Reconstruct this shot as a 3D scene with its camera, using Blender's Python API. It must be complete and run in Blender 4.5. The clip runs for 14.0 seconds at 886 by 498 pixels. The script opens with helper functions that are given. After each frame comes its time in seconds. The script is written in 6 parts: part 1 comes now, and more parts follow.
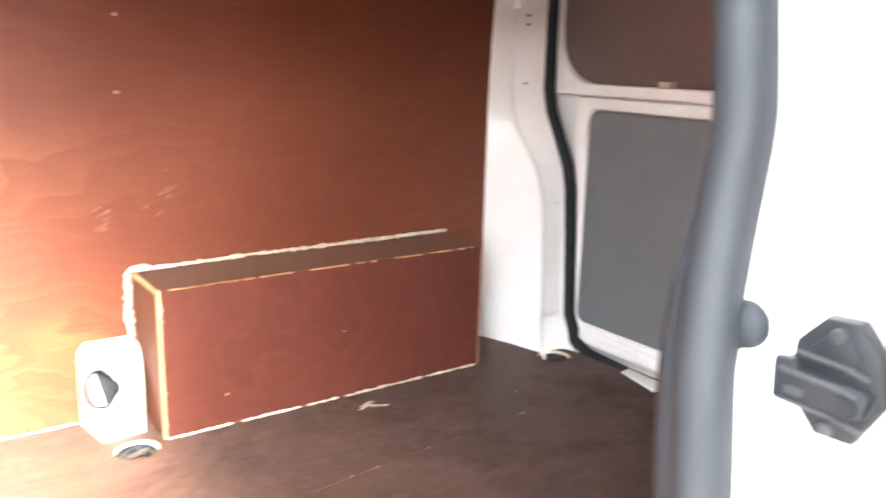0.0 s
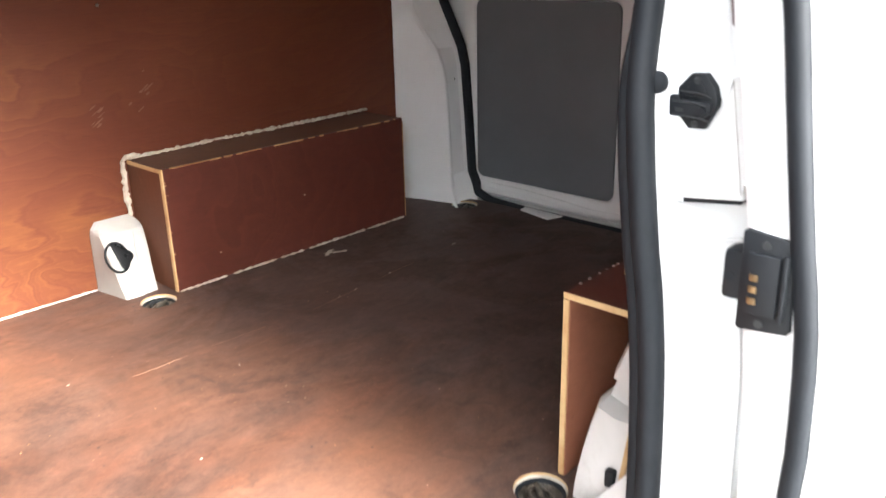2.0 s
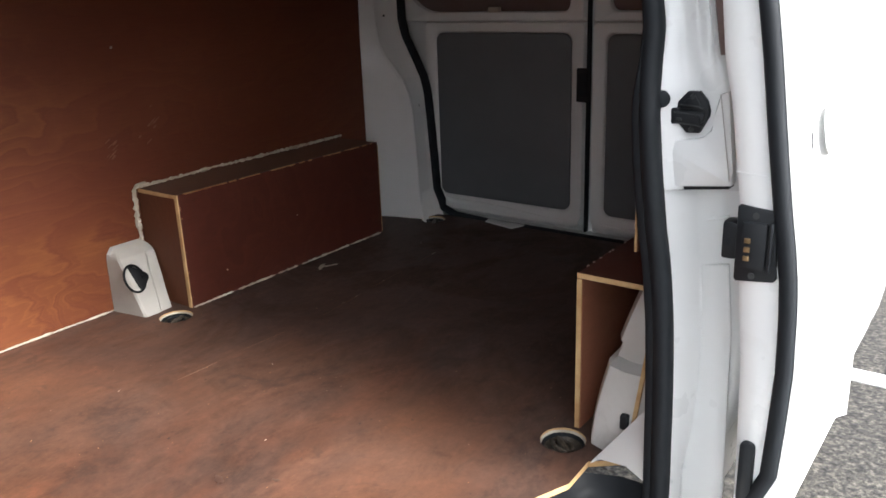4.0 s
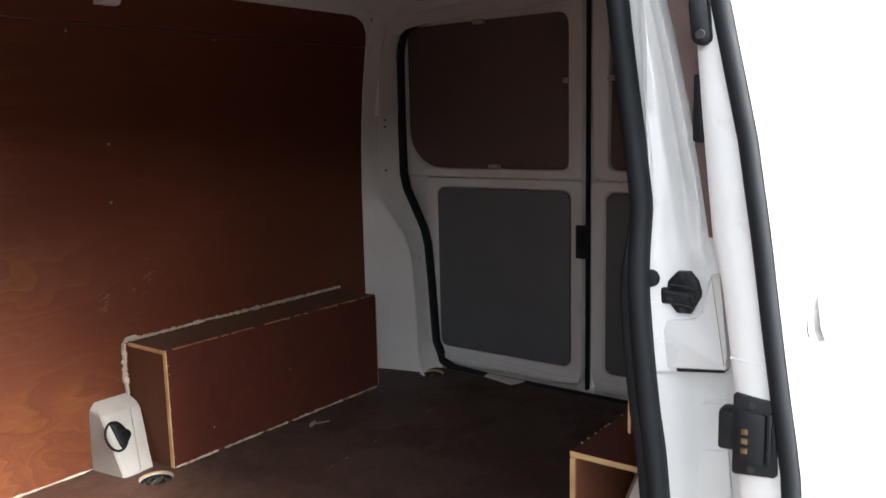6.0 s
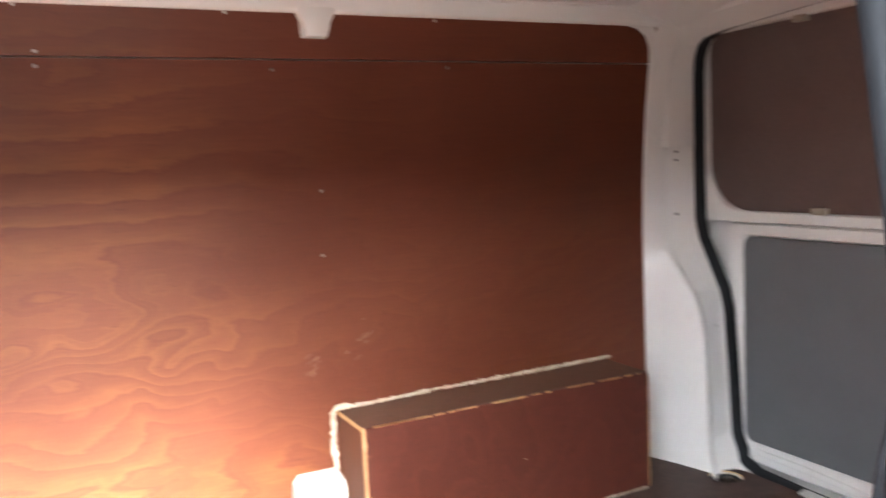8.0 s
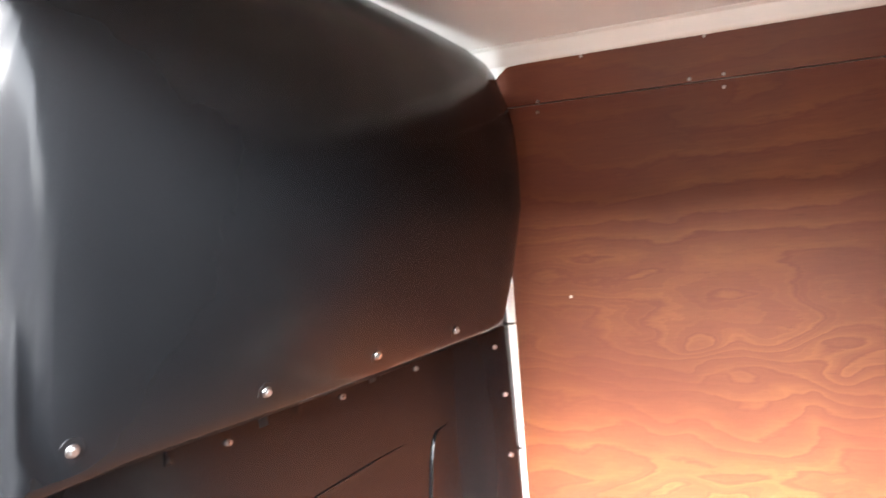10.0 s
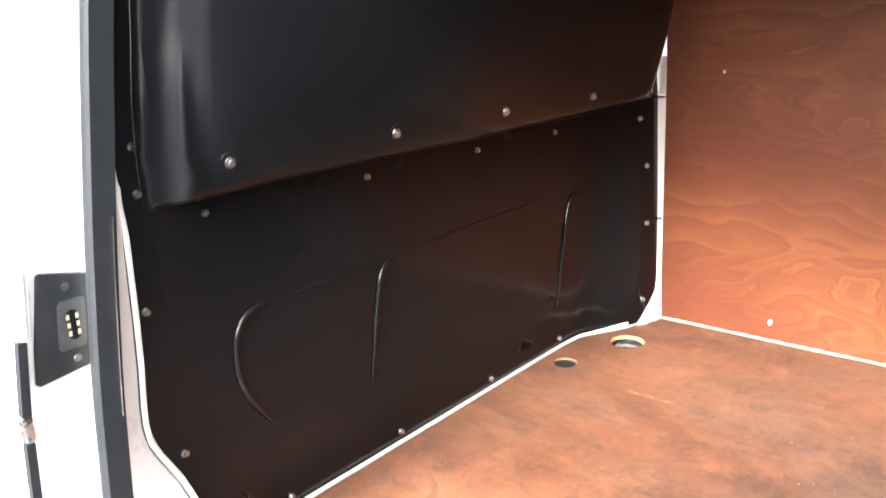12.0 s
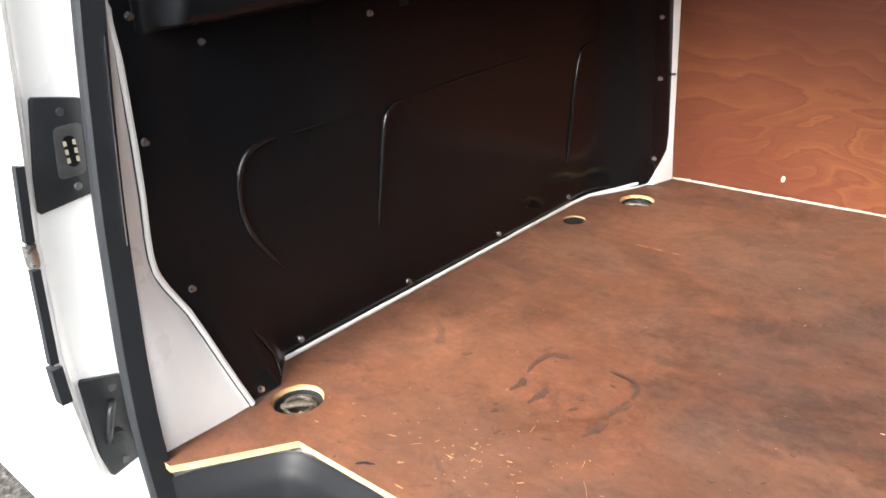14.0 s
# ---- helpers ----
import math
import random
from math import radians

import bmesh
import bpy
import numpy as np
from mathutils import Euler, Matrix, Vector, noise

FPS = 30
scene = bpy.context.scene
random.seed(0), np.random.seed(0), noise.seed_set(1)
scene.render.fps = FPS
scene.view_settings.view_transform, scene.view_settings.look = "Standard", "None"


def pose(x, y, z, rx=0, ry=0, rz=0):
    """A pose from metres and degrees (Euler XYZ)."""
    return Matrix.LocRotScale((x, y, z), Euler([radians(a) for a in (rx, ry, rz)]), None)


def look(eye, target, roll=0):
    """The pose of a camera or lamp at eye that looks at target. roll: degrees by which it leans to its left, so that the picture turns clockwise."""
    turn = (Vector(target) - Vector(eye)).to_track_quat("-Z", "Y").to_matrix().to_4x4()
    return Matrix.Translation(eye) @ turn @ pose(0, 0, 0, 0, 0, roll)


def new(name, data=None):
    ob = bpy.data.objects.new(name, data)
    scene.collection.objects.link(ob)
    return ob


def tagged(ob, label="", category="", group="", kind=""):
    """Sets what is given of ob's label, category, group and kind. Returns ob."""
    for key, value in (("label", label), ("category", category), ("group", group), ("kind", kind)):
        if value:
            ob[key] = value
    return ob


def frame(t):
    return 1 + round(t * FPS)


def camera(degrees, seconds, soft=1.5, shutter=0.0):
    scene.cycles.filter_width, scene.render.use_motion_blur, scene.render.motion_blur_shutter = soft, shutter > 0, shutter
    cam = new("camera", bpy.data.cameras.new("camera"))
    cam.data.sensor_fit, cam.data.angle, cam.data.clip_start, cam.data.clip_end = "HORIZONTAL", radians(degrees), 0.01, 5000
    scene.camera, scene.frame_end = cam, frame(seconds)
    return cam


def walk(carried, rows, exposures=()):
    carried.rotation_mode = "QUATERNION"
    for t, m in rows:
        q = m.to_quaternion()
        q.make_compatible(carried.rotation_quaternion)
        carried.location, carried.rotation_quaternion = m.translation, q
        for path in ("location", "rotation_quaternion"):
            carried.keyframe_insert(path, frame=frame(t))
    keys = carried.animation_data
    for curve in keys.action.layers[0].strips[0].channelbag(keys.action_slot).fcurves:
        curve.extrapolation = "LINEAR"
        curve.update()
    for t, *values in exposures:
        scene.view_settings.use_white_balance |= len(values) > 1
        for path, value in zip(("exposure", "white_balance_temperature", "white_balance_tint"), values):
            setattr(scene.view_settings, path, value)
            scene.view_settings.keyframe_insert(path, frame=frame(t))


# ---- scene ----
cam = camera(56.9, 14.0, soft=1.5, shutter=0.4)
PATH = [
    (0, (0.8, -0.187, 0.827), (1.944, 1.388, 0.367), 1.6),
    (0.2, (0.837, -0.186, 0.831), (2.069, 1.324, 0.372), 1.0),
    (0.4, (0.836, -0.184, 0.829), (2.091, 1.302, 0.362), 1.0),
    (0.5, (0.819, -0.19, 0.825), (2.074, 1.292, 0.349), 1.5),
    (1, (0.652, -0.227, 0.831), (1.957, 1.19, 0.296), 2.0),
    (1.5, (0.435, -0.3, 0.835), (1.81, 1.018, 0.223), 0.8),
    (2, (0.292, -0.422, 0.842), (1.663, 0.863, 0.157), -1.3),
    (2.2, (0.253, -0.464, 0.839), (1.615, 0.822, 0.14), -1.8),
    (4.3, (-0.062, -0.422, 0.896), (1.492, 0.686, 0.299), -1.8),
    (4.5, (-0.06, -0.425, 0.908), (1.507, 0.69, 0.358), -1.6),
    (5, (-0.071, -0.43, 0.928), (1.525, 0.694, 0.495), -1.2),
    (5.5, (-0.063, -0.427, 0.938), (1.543, 0.711, 0.585), -1.2),
    (6, (0.021, -0.425, 0.93), (1.598, 0.765, 0.625), -1.3),
    (6.5, (0.224, -0.432, 0.924), (1.697, 0.895, 0.663), -1.2),
    (7, (0.365, -0.418, 0.926), (1.722, 1.032, 0.687), -1.3),
    (7.5, (0.522, -0.321, 0.915), (1.753, 1.241, 0.693), -1.6),
    (7.7, (0.56, -0.27, 0.921), (1.711, 1.353, 0.702), -2.0),
    (8, (0.628, -0.283, 0.952), (1.52, 1.494, 0.738), -2.8),
    (8.5, (0.739, -0.19, 0.906), (1.088, 1.778, 0.813), -3.5),
    (8.8, (0.802, -0.179, 0.934), (0.773, 1.819, 0.853), -3.8),
    (9, (0.829, -0.209, 0.938), (0.57, 1.773, 0.883), -4.2),
    (9.2, (0.834, -0.261, 0.927), (0.402, 1.692, 0.915), -4.2),
    (11.3, (1.083, -0.42, 0.939), (-0.144, 1.112, 0.553), -3.8),
    (11.5, (1.091, -0.42, 0.927), (-0.158, 1.078, 0.486), -3.3),
    (12, (1.099, -0.422, 0.889), (-0.173, 1.018, 0.33), -2.9),
    (12.5, (1.1, -0.412, 0.84), (-0.156, 0.984, 0.152), -3.0),
    (13, (1.099, -0.418, 0.812), (-0.128, 0.945, 0.013), -2.7),
    (13.5, (1.097, -0.422, 0.796), (-0.112, 0.923, -0.058), -2.3),
    (14, (1.106, -0.427, 0.787), (-0.137, 0.922, -0.009), -3.6),
]
EXPOSURES = [(0.0, 5.98, 6500, 10), (0.4, 5.37, 6500, 10), (1.0, 4.85, 6500, 10), (1.5, 4.58, 6450, 10), (2.2, 3.82, 6400, 10), (4.3, 2.6, 6300, 10), (5.0, 2.75, 6300, 10), (6.0, 2.85, 6300, 10), (6.5, 3.0, 6300, 10), (7.0, 3.36, 6300, 10), (7.6, 4.12, 6300, 10), (8.0, 5.12, 6300, 10), (8.8, 5.12, 6350, 10), (9.2, 5.12, 6350, 10), (11.3, 4.34, 6500, 10), (12.0, 3.83, 6550, 10), (12.6, 3.4, 6600, 10), (14.0, 2.75, 6550, 10)]
walk(cam, [(t, look(eye, target, roll)) for t, eye, target, roll in PATH], EXPOSURES)

# ---- daylight ----
SUN_ELEV, SUN_AZ = radians(36), radians(178)
world = bpy.data.worlds.new("world")
scene.world = world
world.use_nodes = True
wn = world.node_tree
sky = wn.nodes.new("ShaderNodeTexSky")
sky.sky_type = "NISHITA"
sky.sun_disc = False
sky.sun_elevation = SUN_ELEV
sky.sun_rotation = SUN_AZ
sky.dust_density = 3.0
# thin cloud takes most of the blue out of the sky
pale = wn.nodes.new("ShaderNodeHueSaturation")
pale.inputs["Saturation"].default_value = 0.22
wn.links.new(sky.outputs[0], pale.inputs["Color"])
wn.links.new(pale.outputs[0], wn.nodes["Background"].inputs[0])
wn.nodes["Background"].inputs[1].default_value = 0.135
sun = new("sun", bpy.data.lights.new("sun", "SUN"))
sun.data.energy = 1.6
sun.data.angle = radians(20)
sun.data.color = (1.0, 0.965, 0.92)
sun_way = Vector((math.sin(SUN_AZ) * math.cos(SUN_ELEV), math.cos(SUN_AZ) * math.cos(SUN_ELEV), math.sin(SUN_ELEV)))
sun.matrix_world = look(sun_way * 30, (0, 0, 0))


# ---- materials ----
def material(name, rough=0.5, metal=0.0, coat=0.0):
    m = bpy.data.materials.new(name)
    m.use_nodes = True
    b = m.node_tree.nodes["Principled BSDF"]
    b.inputs["Roughness"].default_value = rough
    b.inputs["Metallic"].default_value = metal
    b.inputs["Coat Weight"].default_value = coat
    b.inputs["Coat Roughness"].default_value = 0.06
    return m, m.node_tree, b


def node(nt, kind, **values):
    n = nt.nodes.new(kind)
    for k, v in values.items():
        n.inputs[k.replace("_", " ")].default_value = v
    return n


def coords(nt, scale=(1, 1, 1), shift=(0, 0, 0)):
    tc = nt.nodes.new("ShaderNodeTexCoord")
    mp = nt.nodes.new("ShaderNodeMapping")
    mp.inputs["Scale"].default_value = scale
    mp.inputs["Location"].default_value = shift
    nt.links.new(tc.outputs["Object"], mp.inputs["Vector"])
    return mp.outputs["Vector"]


def noise_of(nt, vec, scale, detail=4.0, rough=0.55, dist=0.0):
    n = node(nt, "ShaderNodeTexNoise", Scale=scale, Detail=detail, Roughness=rough, Distortion=dist)
    nt.links.new(vec, n.inputs["Vector"])
    return n.outputs["Fac"]


def ramp(nt, fac, stops):
    r = nt.nodes.new("ShaderNodeValToRGB")
    e = r.color_ramp.elements
    while len(e) < len(stops):
        e.new(0.5)
    for el, (p, c) in zip(e, stops):
        el.position = p
        el.color = (*c, 1) if len(c) == 3 else c
    nt.links.new(fac, r.inputs["Fac"])
    return r.outputs["Color"]


def mix(nt, fac, a, b, how="MIX"):
    n = nt.nodes.new("ShaderNodeMix")
    n.data_type, n.blend_type = "RGBA", how
    for sock, v in ((n.inputs[0], fac), (n.inputs[6], a), (n.inputs[7], b)):
        if isinstance(v, (int, float)):
            sock.default_value = v
        elif isinstance(v, tuple):
            sock.default_value = (*v, 1)
        else:
            nt.links.new(v, sock)
    return n.outputs[2]


def bump(nt, b, height, strength=0.2, dist=0.002):
    n = node(nt, "ShaderNodeBump", Strength=strength, Distance=dist)
    nt.links.new(height, n.inputs["Height"])
    nt.links.new(n.outputs["Normal"], b.inputs["Normal"])


def grey(v):
    return (v, v, v)


def calc(nt, how, a, b=None):
    n = nt.nodes.new("ShaderNodeMath")
    n.operation = how
    for sock, v in zip(n.inputs, (a, b)):
        if isinstance(v, (int, float)):
            sock.default_value = v
        elif v is not None:
            nt.links.new(v, sock)
    return n.outputs[0]


def ply_material(name, base, light, stretch, swirl=0.5, stains=0.0, gloss=0.38, scuffs=0.3, bands=11.0, across="Z", spec=0.35, warp=0.0):
    """Rotary-cut plywood: growth rings run straight in places and break into swirls in others."""
    m, nt, b = material(name, gloss)
    b.inputs["Specular IOR Level"].default_value = spec
    v = coords(nt, stretch)
    sep = nt.nodes.new("ShaderNodeSeparateXYZ")
    nt.links.new(coords(nt), sep.inputs[0])
    if warp:
        # the veneer swirls low down and runs straighter higher up
        low = ramp(nt, calc(nt, "ADD", sep.outputs["Z"], calc(nt, "MULTIPLY", noise_of(nt, coords(nt), 1.2, 2), 0.4)), [(0.75, grey(1.0)), (1.05, grey(0.45))])
        drift = node(nt, "ShaderNodeTexNoise", Scale=2.3, Detail=2.0, Roughness=0.45)
        nt.links.new(coords(nt, (0.8, 1, 1.5), (2, 5, 1)), drift.inputs["Vector"])
        shift = mix(nt, 1.0, mix(nt, 1.0, drift.outputs["Color"], grey(warp), "MULTIPLY"), low, "MULTIPLY")
        v = mix(nt, 1.0, v, shift, "ADD")
    field = noise_of(nt, v, 1.5, 4.0, 0.45, 0.9)
    wild = ramp(nt, noise_of(nt, coords(nt, stretch, (4, 2, 7)), 1.1, 2), [(0.4, grey(0.45 if warp else 0.22)), (0.6, grey(1.0))])
    ragged = noise_of(nt, coords(nt, tuple(q * r for q, r in zip(stretch, (3, 4, 4)))), 5.0, 5, 0.6)
    if warp:
        field = noise_of(nt, v, 1.5, 2.0, 0.4, 0.5)
        wild = mix(nt, 1.0, wild, low, "MULTIPLY")
    k = calc(nt, "ADD", calc(nt, "MULTIPLY", sep.outputs[across], 1.5 if warp else 0.75), calc(nt, "MULTIPLY", field, wild))
    k = calc(nt, "MULTIPLY", calc(nt, "ADD", k, calc(nt, "MULTIPLY", ragged, 0.09 if warp else 0.06)), bands)
    cut = calc(nt, "FRACT", k)
    lines = ramp(nt, cut, [(0.0, grey(0.22)), (0.12, grey(0.08)), (0.45, grey(0.25)), (0.8, grey(0.55)), (0.93, grey(0.85)), (1.0, grey(0.22))])
    if warp:
        lines = ramp(nt, cut, [(0.0, grey(0.2)), (0.07, grey(0.06)), (0.2, grey(0.72)), (0.34, grey(0.62)), (0.65, grey(0.36)), (1.0, grey(0.2))])
    thin = ramp(nt, calc(nt, "FRACT", calc(nt, "MULTIPLY", k, 3.0)), [(0.0, grey(0.25)), (0.6, grey(0.3)), (0.9, grey(0.75)), (1.0, grey(0.25))])
    lines = mix(nt, ramp(nt, noise_of(nt, coords(nt, stretch, (8, 3, 1)), 2.4, 3), [(0.42, grey(0.1)), (0.62, grey(0.45 if warp else 0.75))]), lines, thin)
    patch = ramp(nt, noise_of(nt, coords(nt, stretch, (3, 1, 5)), 1.7, 4), [(0.36, grey(0.2)), (0.64, grey(1.0))])
    fac = mix(nt, 1.0, mix(nt, 1.0, lines, patch, "MULTIPLY"), grey(swirl), "MULTIPLY")
    if warp:
        # the light figure fades out towards the upper and rear parts
        figure_fade = calc(nt, "ADD", calc(nt, "MULTIPLY", sep.outputs["X"], 0.55), calc(nt, "MULTIPLY", sep.outputs["Z"], 0.2))
        figure_fade = calc(nt, "ADD", figure_fade, calc(nt, "MULTIPLY", noise_of(nt, coords(nt, (1, 1, 1.6), (3, 7, 2)), 2.4, 4), 0.5))
        fac = mix(nt, 1.0, fac, ramp(nt, figure_fade, [(0.10, grey(1.0)), (0.40, grey(0.27))]), "MULTIPLY")
    col = mix(nt, fac, base, light)
    fibre = noise_of(nt, coords(nt, tuple(q * r for q, r in zip(stretch, (2.2, 9, 9)))), 9.0, 6, 0.7)
    col = mix(nt, 1.0, col, ramp(nt, fibre, [(0.25, grey(0.9)), (0.75, grey(1.08))]), "MULTIPLY")
    # short dark pores and flecks along the grain
    pores = ramp(nt, noise_of(nt, coords(nt, tuple(q * r for q, r in zip(stretch, (4, 14, 14)))), 6.0, 5, 0.65, 0.3), [(0.62, grey(0)), (0.72, grey(0.4))])
    col = mix(nt, pores, col, tuple(q * 0.55 for q in base))
    broad = noise_of(nt, coords(nt), 1.9, 4)
    col = mix(nt, 1.0, col, ramp(nt, broad, [(0.3, grey(0.8)), (0.7, grey(1.14))]), "MULTIPLY")
    sc = ramp(nt, noise_of(nt, coords(nt, (4, 4, 4)), 4.0, 8, 0.75, 1.5), [(0.64, grey(0)), (0.8, grey(1))])
    col = mix(nt, mix(nt, 1.0, sc, grey(scuffs), "MULTIPLY"), col, tuple(min(0.7, q * r) for q, r in zip(light, (1.0, 1.45, 2.2))))
    if stains:
        s1 = ramp(nt, noise_of(nt, coords(nt), 2.6, 7, 0.66, 0.8), [(0.46, grey(0)), (0.58, grey(1))])
        s2 = ramp(nt, noise_of(nt, coords(nt, (1, 1, 1), (7, 3, 1)), 9.0, 6, 0.7, 1.2), [(0.52, grey(0)), (0.68, grey(1))])
        col = mix(nt, mix(nt, 1.0, s1, grey(stains), "MULTIPLY"), col, (0.08, 0.05, 0.035))
        col = mix(nt, mix(nt, 1.0, s2, grey(stains * 0.6), "MULTIPLY"), col, (0.05, 0.029, 0.02))
        mott = noise_of(nt, coords(nt, (1, 1, 1), (6, 1, 8)), 11.0, 9, 0.72, 0.3)
        col = mix(nt, 1.0, col, ramp(nt, mott, [(0.3, grey(0.62)), (0.52, grey(1.0)), (0.75, grey(1.35))]), "MULTIPLY")
        grain = noise_of(nt, coords(nt, (1, 1.2, 1)), 55.0, 6, 0.75)
        col = mix(nt, 1.0, col, ramp(nt, grain, [(0.3, grey(0.84)), (0.7, grey(1.16))]), "MULTIPLY")
        smudge = ramp(nt, noise_of(nt, coords(nt, (1, 1.3, 1), (3, 8, 5)), 8.0, 10, 0.8, 1.4), [(0.56, grey(0)), (0.64, grey(0.42))])
        col = mix(nt, smudge, col, (0.062, 0.034, 0.023))
        wet = ramp(nt, noise_of(nt, coords(nt, (1, 1, 1), (1, 7, 3)), 3.1, 5, 0.6, 0.6), [(0.565, grey(0)), (0.585, grey(0.42)), (0.7, grey(0.3))])
        col = mix(nt, wet, col, (0.06, 0.026, 0.017))
        rub = noise_of(nt, coords(nt, (1, 2.6, 1), (9, 2, 2)), 6.0, 8, 0.75, 1.0)
        col = mix(nt, ramp(nt, rub, [(0.55, grey(0)), (0.72, grey(0.45))]), col, (0.17, 0.105, 0.065))
        # pale worn ground where feet and loads have rubbed, and small flecks
        dust = ramp(nt, noise_of(nt, coords(nt, (1, 1, 1), (2, 9, 4)), 1.3, 6, 0.62), [(0.32, grey(0)), (0.58, grey(1))])
        col = mix(nt, mix(nt, 1.0, dust, grey(0.6), "MULTIPLY"), col, (0.165, 0.08, 0.045))
        # greasy dirt trodden in here and there
        worn = noise_of(nt, coords(nt, (1, 1.6, 1), (5, 5, 2)), 2.2, 7, 0.65, 0.5)
        col = mix(nt, ramp(nt, worn, [(0.5, grey(0)), (0.8, grey(0.55))]), col, (0.05, 0.036, 0.029))
        # dark grey-brown in uneven patches, growing stronger with X towards the rear
        rearward = calc(nt, "ADD", calc(nt, "MULTIPLY", sep.outputs["X"], 0.34), noise_of(nt, coords(nt, (1, 1.4, 1), (4, 6, 3)), 2.0, 8, 0.62, 0.7))
        rear_grey = ramp(nt, rearward, [(0.66, grey(0)), (1.05, grey(0.8))])
        col = mix(nt, rear_grey, col, (0.060, 0.043, 0.036))
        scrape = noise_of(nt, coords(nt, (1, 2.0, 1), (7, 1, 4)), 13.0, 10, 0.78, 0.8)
        col = mix(nt, rear_grey, col, mix(nt, 1.0, col, ramp(nt, scrape, [(0.32, grey(0.6)), (0.5, grey(1.0)), (0.68, grey(1.4))]), "MULTIPLY"))
        for scale, size, tone in ((24.0, 0.035, (0.3, 0.22, 0.15)), (41.0, 0.045, (0.33, 0.19, 0.08)), (30.0, 0.06, (0.035, 0.023, 0.02))):
            fl = node(nt, "ShaderNodeTexVoronoi", Scale=scale)
            nt.links.new(coords(nt, (1, 1, 1), (scale, 2, 3)), fl.inputs["Vector"])
            few = ramp(nt, noise_of(nt, coords(nt, (1, 1, 1), (scale, 0, 0)), 5.0, 2), [(0.5, grey(0)), (0.58, grey(1))])
            spot = mix(nt, 1.0, ramp(nt, fl.outputs["Distance"], [(size, grey(1)), (size * 1.8, grey(0))]), few, "MULTIPLY")
            col = mix(nt, mix(nt, 1.0, spot, grey(0.75), "MULTIPLY"), col, tone)
        # ground-in marks with ragged edges
        grime = noise_of(nt, coords(nt, (1, 1.15, 1), (8, 2, 6)), 6.5, 10, 0.74, 0.5)
        col = mix(nt, 1.0, col, ramp(nt, grime, [(0.36, grey(0.72)), (0.45, grey(0.96)), (0.56, grey(1.0)), (0.68, grey(1.14))]), "MULTIPLY")
        tread = ramp(nt, noise_of(nt, coords(nt, (1, 1, 1), (3, 3, 9)), 9.0, 9, 0.7, 0.9), [(0.57, grey(0)), (0.63, grey(0.55))])
        col = mix(nt, tread, col, (0.062, 0.036, 0.026))
        # fine wear over everything: trodden patches, grain, dark pits
        wear = noise_of(nt, coords(nt, (1, 1.2, 1), (2, 6, 1)), 4.5, 10, 0.74, 0.8)
        col = mix(nt, 1.0, col, ramp(nt, wear, [(0.3, grey(0.76)), (0.5, grey(0.99)), (0.7, grey(1.2))]), "MULTIPLY")
        col = mix(nt, 1.0, col, ramp(nt, grain, [(0.3, grey(0.92)), (0.7, grey(1.08))]), "MULTIPLY")
        col = mix(nt, mix(nt, 1.0, smudge, grey(0.7), "MULTIPLY"), col, (0.06, 0.032, 0.022))
        # scrubbed streaks that wander
        turn = node(nt, "ShaderNodeTexNoise", Scale=1.6, Detail=2.0)
        nt.links.new(coords(nt, (1, 1, 1), (6, 2, 4)), turn.inputs["Vector"])
        bent = mix(nt, 1.0, coords(nt, (6, 26, 1), (2, 1, 3)), mix(nt, 1.0, turn.outputs["Color"], (7.0, 7.0, 0.0), "MULTIPLY"), "ADD")
        scrub = noise_of(nt, bent, 1.6, 7, 0.68, 0.4)
        where = ramp(nt, noise_of(nt, coords(nt, (1, 1, 1), (9, 9, 4)), 2.2, 3), [(0.44, grey(0.0)), (0.66, grey(0.6))])
        col = mix(nt, where, col, mix(nt, 1.0, col, ramp(nt, scrub, [(0.34, grey(0.76)), (0.5, grey(0.98)), (0.66, grey(1.14))]), "MULTIPLY"))
        # fans of fine curved scuffs left by turning loads
        fan = node(nt, "ShaderNodeTexWave", Scale=9.0, Distortion=3.0, Detail=3.0)
        fan.wave_type = "RINGS"
        nt.links.new(coords(nt, (1, 1, 1), (0.4, -1.9, 0)), fan.inputs["Vector"])
        spread = ramp(nt, noise_of(nt, coords(nt, (1, 1, 1), (2, 4, 9)), 3.4, 5, 0.6), [(0.54, grey(0.0)), (0.68, grey(0.35))])
        col = mix(nt, spread, col, mix(nt, 1.0, col, ramp(nt, fan.outputs["Fac"], [(0.2, grey(0.7)), (0.55, grey(1.0)), (0.9, grey(1.16))]), "MULTIPLY"))
        col = mix(nt, 1.0, col, (0.925, 0.878, 0.875), "MULTIPLY")
        line = ramp(nt, noise_of(nt, coords(nt, (1.5, 22, 1), (1, 4, 2)), 3.0, 3, 0.5, 0.4), [(0.74, grey(0)), (0.76, grey(0.3)), (0.78, grey(0))])
        col = mix(nt, line, col, (0.2, 0.125, 0.08))
        nt.links.new(ramp(nt, s1, [(0, grey(gloss)), (1, grey(gloss + 0.2))]), b.inputs["Roughness"])
    else:
        nt.links.new(ramp(nt, broad, [(0.3, grey(gloss - 0.06)), (0.7, grey(gloss + 0.1))]), b.inputs["Roughness"])
    nt.links.new(col, b.inputs["Base Color"])
    bump(nt, b, fibre, 0.12, 0.0005)
    return m


